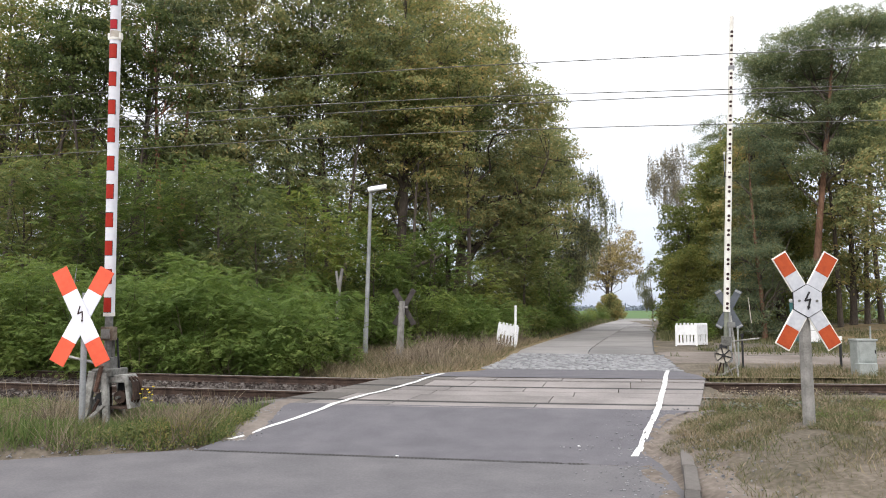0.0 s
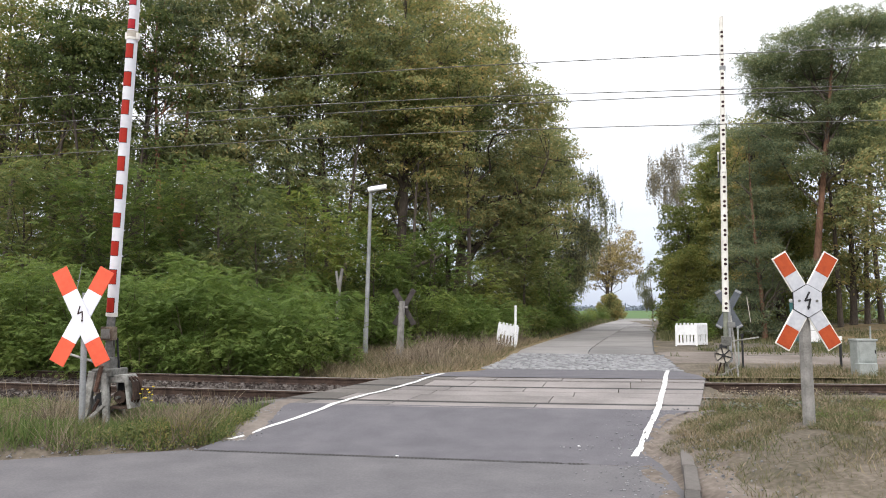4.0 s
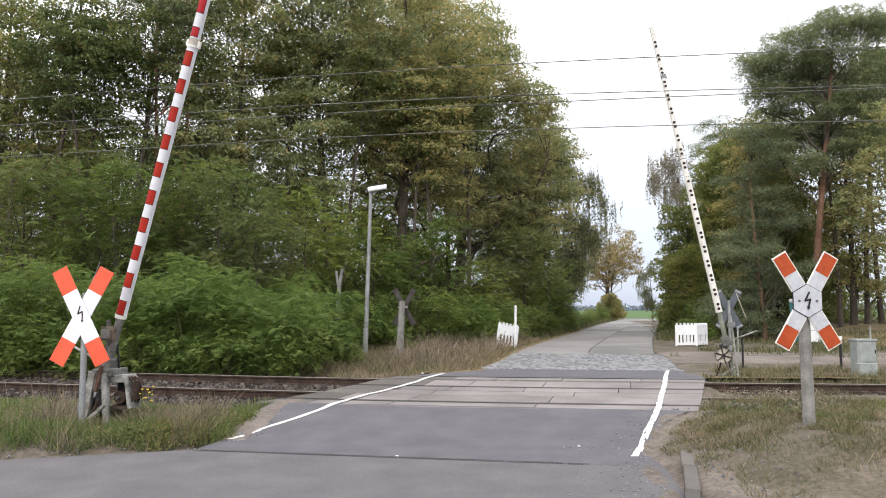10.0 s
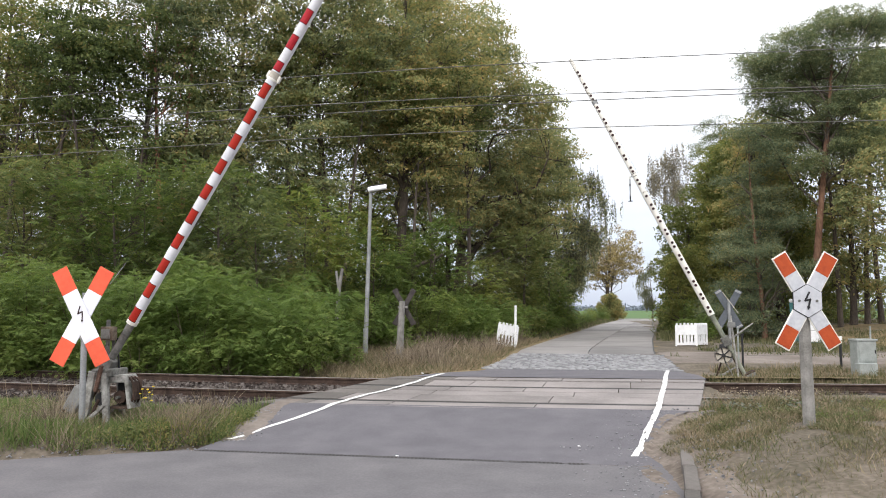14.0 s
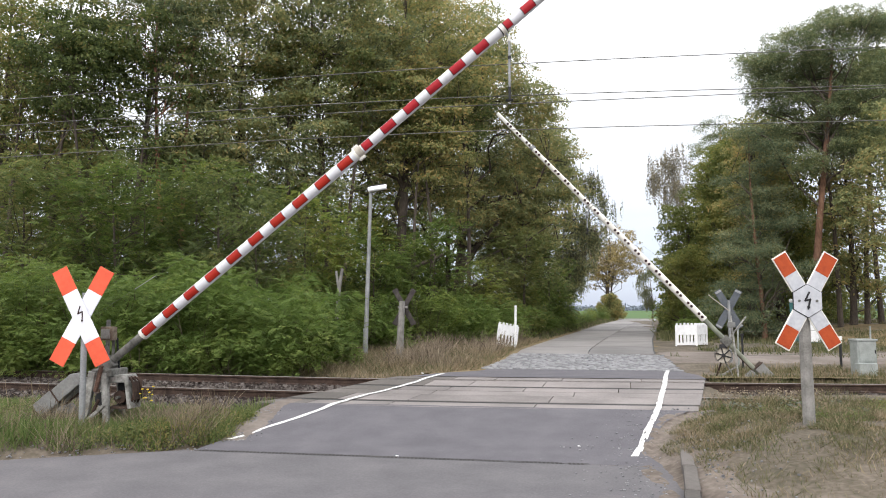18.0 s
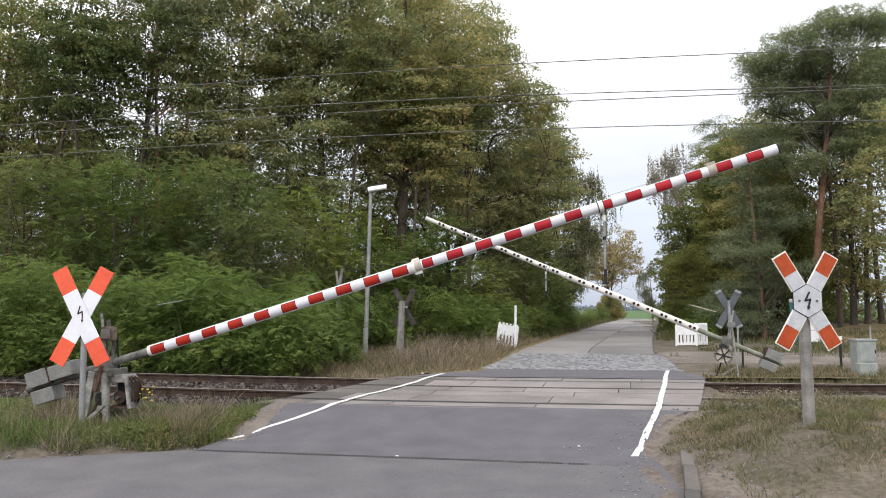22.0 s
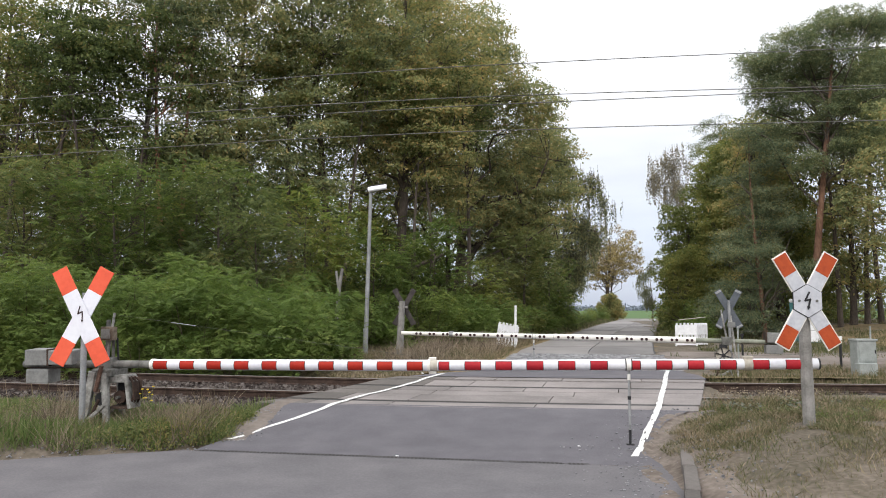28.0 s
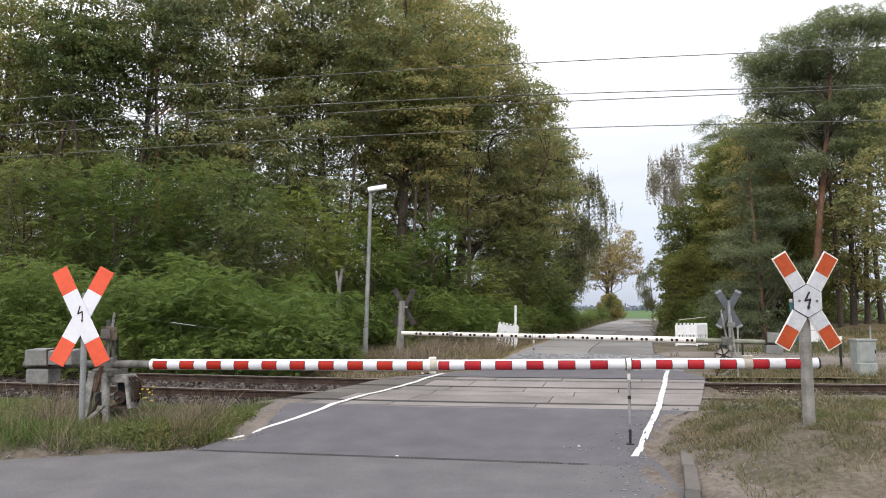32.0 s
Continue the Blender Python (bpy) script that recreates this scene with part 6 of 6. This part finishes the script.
def build_grass():
    rng = np.random.default_rng(31)
    off_left = lambda x, y: (x < road_left(y) - 0.08 + 0.06 * np.sin(7 * y)) & (y > 8.70 + 0.31 * (x + 3) + 0.08 * np.sin(5 * x) * np.sin(2.3 * x)) & (y < near_rail(x) - 1.35)
    p = patchy(scatter(-16, -2, 6.8, 14, 190000, rng, off_left), 1.1, -0.6, 1.0)
    half = rng.random(len(p)) < 0.82
    blades("grass", p[half], tuft_heights(p[half], 0.1, 0.24, 1.0), VERGE_GREEN, "tufts of green grass on the verge", rng, 0.005, 1.3)
    blades("dry_grass", p[~half], tuft_heights(p[~half], 0.09, 0.26, 2.0), STRAW, "straw-coloured grass on the verge", rng, 0.004, 1.3)
    w = scatter(-13, -2.6, 7, 12.2, 4200, rng, off_left)
    weeds("weeds", patchy(w, 0.8, -0.02, 4.0), 0.032, 44, 0.15, LEAF_MIX, "low leafy green weeds in the verge", 5)
    w = scatter(-3.9, -2.6, 8.5, 10.2, 420, rng, off_left)
    weeds("weeds", patchy(w, 1.4, -0.1, 4.6), 0.03, 50, 0.16, LEAF_DEEP, "leafy green weeds at the asphalt's edge", 7)
    q = patchy(scatter(-5.4, -2.9, 7.8, 10.6, 9000, rng, off_left), 1.1, -0.15, 14.0)
    blades("dead_weeds", q, tuft_heights(q, 0.1, 0.42, 14.0, 2.0), DEAD_WEED, "grey-brown withered weeds round the stand", rng, 0.0045, 1.4)
    p = patchy(scatter(-9, -2.8, 8.2, 11, 900, rng, off_left), 0.9, 0.1, 8.0)
    blades("tall_dry_stalks", p, rng.uniform(0.25, 0.6, len(p)), STRAW, "tall dry stalks standing over the grass", rng, 0.004, 0.5)
    off_right = lambda x, y: (x > road_right(y) + 0.2 + 0.12 * np.sin(6 * y)) & (y < near_rail(x) - 0.2)
    p = patchy(thinning(scatter(2.5, 16, 5.5, 13, 560000, rng, off_right), 6.5, 8.5, 21, 0.3), 2.2, -0.3, 6.0)
    half = rng.random(len(p)) < 0.64
    blades("grass", p[half], tuft_heights(p[half], 0.008, 0.10, 3.0, 2.6), GRASS, "short patchy grass on the sandy verge", rng, 0.0035, 1.8)
    blades("dry_grass", p[~half], tuft_heights(p[~half], 0.008, 0.11, 4.0, 2.6), STRAW, "short dry grass on the sandy verge", rng, 0.0032, 1.9)
    by_rail = lambda x, y: off_right(x, y) & (y > near_rail(x) - 2.0 + 0.3 * np.sin(2 * x)) & (x > 3.75)
    p = patchy(scatter(3.7, 16, 8.5, 13, 60000, rng, by_rail), 1.3, -0.12, 9.0)
    half = rng.random(len(p)) < 0.5
    blades("grass", p[half], tuft_heights(p[half], 0.05, 0.26, 7.0, 1.8), GRASS, "taller grass along the rail", rng, 0.004, 1.3)
    blades("dry_grass", p[~half], tuft_heights(p[~half], 0.05, 0.26, 7.5, 1.8), STRAW, "taller dry grass along the rail", rng, 0.0035, 1.4)
    w = scatter(3.2, 13, 6.8, 11.8, 3000, rng, off_right)
    weeds("weeds", patchy(w, 0.9, 0.12, 2.0), 0.024, 22, 0.11, LEAF_DEEP, "low weeds on the sandy verge", 6)
    w = patchy(scatter(3.5, 9, 8.8, 11.6, 300, rng, by_rail), 1.2, 0.12, 11.0)
    weeds("weeds", w, 0.035, 30, 0.15, DEAD_WEED, "withered brown weeds by the end of the crossing", 8)
    w = patchy(scatter(3.5, 5.8, 8.9, 10.6, 60, rng, by_rail), 1.0, -0.2, 16.0)
    weeds("thistles", w, 0.06, 26, 0.13, THISTLE, "pale grey-green thistles on the verge", 13)
    between = lambda x, y: (y > near_rail(x) - 0.3) & (y < near_rail(x) + 1.3) & (x > road_right(y) + 0.25)
    w = scatter(4.2, 6.5, 10.5, 13, 110, rng, between) + np.array([0, 0, 0.03])
    weeds("weeds", patchy(w, 1.1, -0.1, 12.0), 0.03, 24, 0.10, DEAD_WEED, "withered brown weeds between the rails", 9)
    w = patchy(scatter(5, 14, 6.2, 10.5, 2600, rng, off_right), 0.7, 0.1, 13.0)
    weeds("weeds", w, 0.03, 26, 0.12, LEAF_DEEP, "dark green weeds on the verge", 10)
    far_right = lambda x, y: (x > road_right(y) + 0.3) & (y > near_rail(x) + 2.3)
    p = patchy(scatter(5, 22, 13, 17.2, 70000, rng, far_right), 0.9, -0.15, 3.0)
    half = rng.random(len(p)) < 0.5
    blades("grass", p[half], tuft_heights(p[half], 0.04, 0.24, 5.0), GRASS, "rough grass behind the track", rng, 0.007, 0.9)
    blades("dry_grass", p[~half], tuft_heights(p[~half], 0.04, 0.24, 6.0), STRAW, "dry grass behind the track", rng, 0.006, 0.9)
    p = patchy(scatter(7, 40, 21, 44, 60000, rng, far_right), 0.3, 0.0, 7.0)
    blades("grass", p, tuft_heights(p, 0.06, 0.3, 8.0), GRASS, "grass under the pines", rng, 0.014, 0.8)
    far_left = lambda x, y: (x < road_left(y) - 0.1) & (y > near_rail(x) + 2.3) & (y > 16.0 - 1.5 * sstep(-3.2, -1.5, x))
    p = scatter(-3.3, 6, 14, 34, 90000, rng, far_left)
    half = rng.random(len(p)) < 0.25
    blades("dry_grass", p[~half], tuft_heights(p[~half], 0.04, 0.36, 9.0, 0.9), STRAW, "dry straw-coloured grass along the road", rng, 0.007, 1.5)
    blades("grass", p[half], tuft_heights(p[half], 0.04, 0.34, 10.0, 0.9), GRASS, "green grass along the road", rng, 0.007, 1.4)
    q = patchy(scatter(-2.6, 3.4, 17.5, 31, 26000, rng, lambda x, y: far_left(x, y) & (x > road_left(y) - 2.6) & (x < road_left(y) - 0.5)), 0.6, -0.05, 15.0)
    blades("dead_weeds", q, tuft_heights(q, 0.15, 0.8, 15.0, 1.2), DEAD_WEED, "brown withered weeds along the road", rng, 0.008, 1.2)
    beyond = lambda x, y: (x < road_left(y) - 0.1) & (x > road_left(y) - 5) | (x > road_right(y) + 0.1) & (x < road_right(y) + 5)
    p = scatter(0, 36, 34, 100, 60000, rng, beyond)
    blades("grass", p, rng.uniform(0.1, 0.45, len(p)), GRASS, "roadside grass beyond the crossing", rng, 0.02, 0.8)
    # fallen leaves
    spots = [scatter(-12, -2.5, 7.5, 12, 500, rng, off_left), scatter(2.4, 12, 5.6, 11.5, 320, rng, off_right), scatter(-3, 6, 15, 30, 900, rng, far_left)]
    c = np.concatenate(spots) + np.array([0, 0, 0.02])
    q = leaf_quads(c, np.full(len(c), 0.02), np.ones(len(c), dtype=int), 0.035, rng, flat=0.2)
    tagged(new("fallen_leaves", quads_mesh("fallen_leaves", q, DEAD_WEED)), "scattered brown fallen leaves", "leaves", kind="stuff")


build_grass()


def motions():
    """Both booms come down, bounce once and settle; their rods always hang plumb."""
    near = [(0, 88.86), (1, 88.66), (1.5, 88.36), (2, 87.96), (3, 86.98), (3.5, 86.28), (4.5, 84.8), (5.5, 83.2), (6, 82.47), (7, 80.64), (8, 78.76), (9, 76.7), (10, 73.78), (11, 70.38), (12, 66.7), (13, 62.66), (14, 57.71), (14.5, 55.58), (15.5, 50.96), (16.5, 45.87), (17, 43.12), (18, 37.79), (19, 32.87), (20, 27.25), (21, 21.97), (22, 16.64), (23, 11.14), (24, 5.91), (24.5, 3.67), (25, 1.56), (25.2, 0.86), (25.35, 0.46), (25.5, 0.71), (25.8, 1.46), (26.3, 2.25), (26.8, 2.44), (27.2, 2.25), (27.5, 1.85), (27.8, 1.21), (28, 0.56), (28.1, 0.46), (28.3, 0.86), (28.6, 1.31), (28.9, 1.31), (29.2, 0.96), (29.5, 0.51), (29.7, 0.46), (30.0, 0.56), (30.4, 0.71), (31, 0.56), (32, 0.61)]
    far = [(0, 92.8), (1, 92.75), (1.5, 92.7), (2, 92.5), (3, 91.95), (3.5, 91.57), (4.5, 90.4), (5.5, 89.2), (6, 88.35), (7, 86.45), (8, 84.4), (9, 81.85), (10, 78.95), (11, 75.6), (12, 71.8), (13, 67.7), (14, 63.6), (14.5, 61.5), (15.5, 57.4), (16.5, 53.2), (17, 51.1), (18, 47.0), (19, 42.5), (20, 36.8), (20.5, 33.3), (21, 29.7), (21.5, 26.3), (22, 23.15), (23, 17.6), (24, 13.0), (25, 9.3), (25.5, 7.4), (26.2, 4.9), (27, 2.3), (27.5, 1.35), (27.8, 1.55), (28, 1.0), (28.3, 0.25), (28.5, 0.75), (28.75, 1.3), (29, 0.9), (29.2, 0.3), (29.6, 1.1), (29.8, 1.2), (30, 0.9), (30.3, 0.4), (30.8, 1.15), (31.4, 1.0), (32, 1.0)]
    for boom, rod, hang, keys, tilt in ((near_boom, near_rod, NEAR_HANG, near, 3.2), (far_boom, far_rod, FAR_HANG, far, 0.0)):
        walk(boom, [(t, pose(0, 0, 0, tilt, 0, 0) @ pose(0, 0, 0, 0, -a, 0)) for t, a in keys])
        walk(rod, [(t, pose(hang, 0, -0.11, 0, a, 0) @ pose(0, 0, 0, -tilt, 0, 0)) for t, a in keys])


motions()
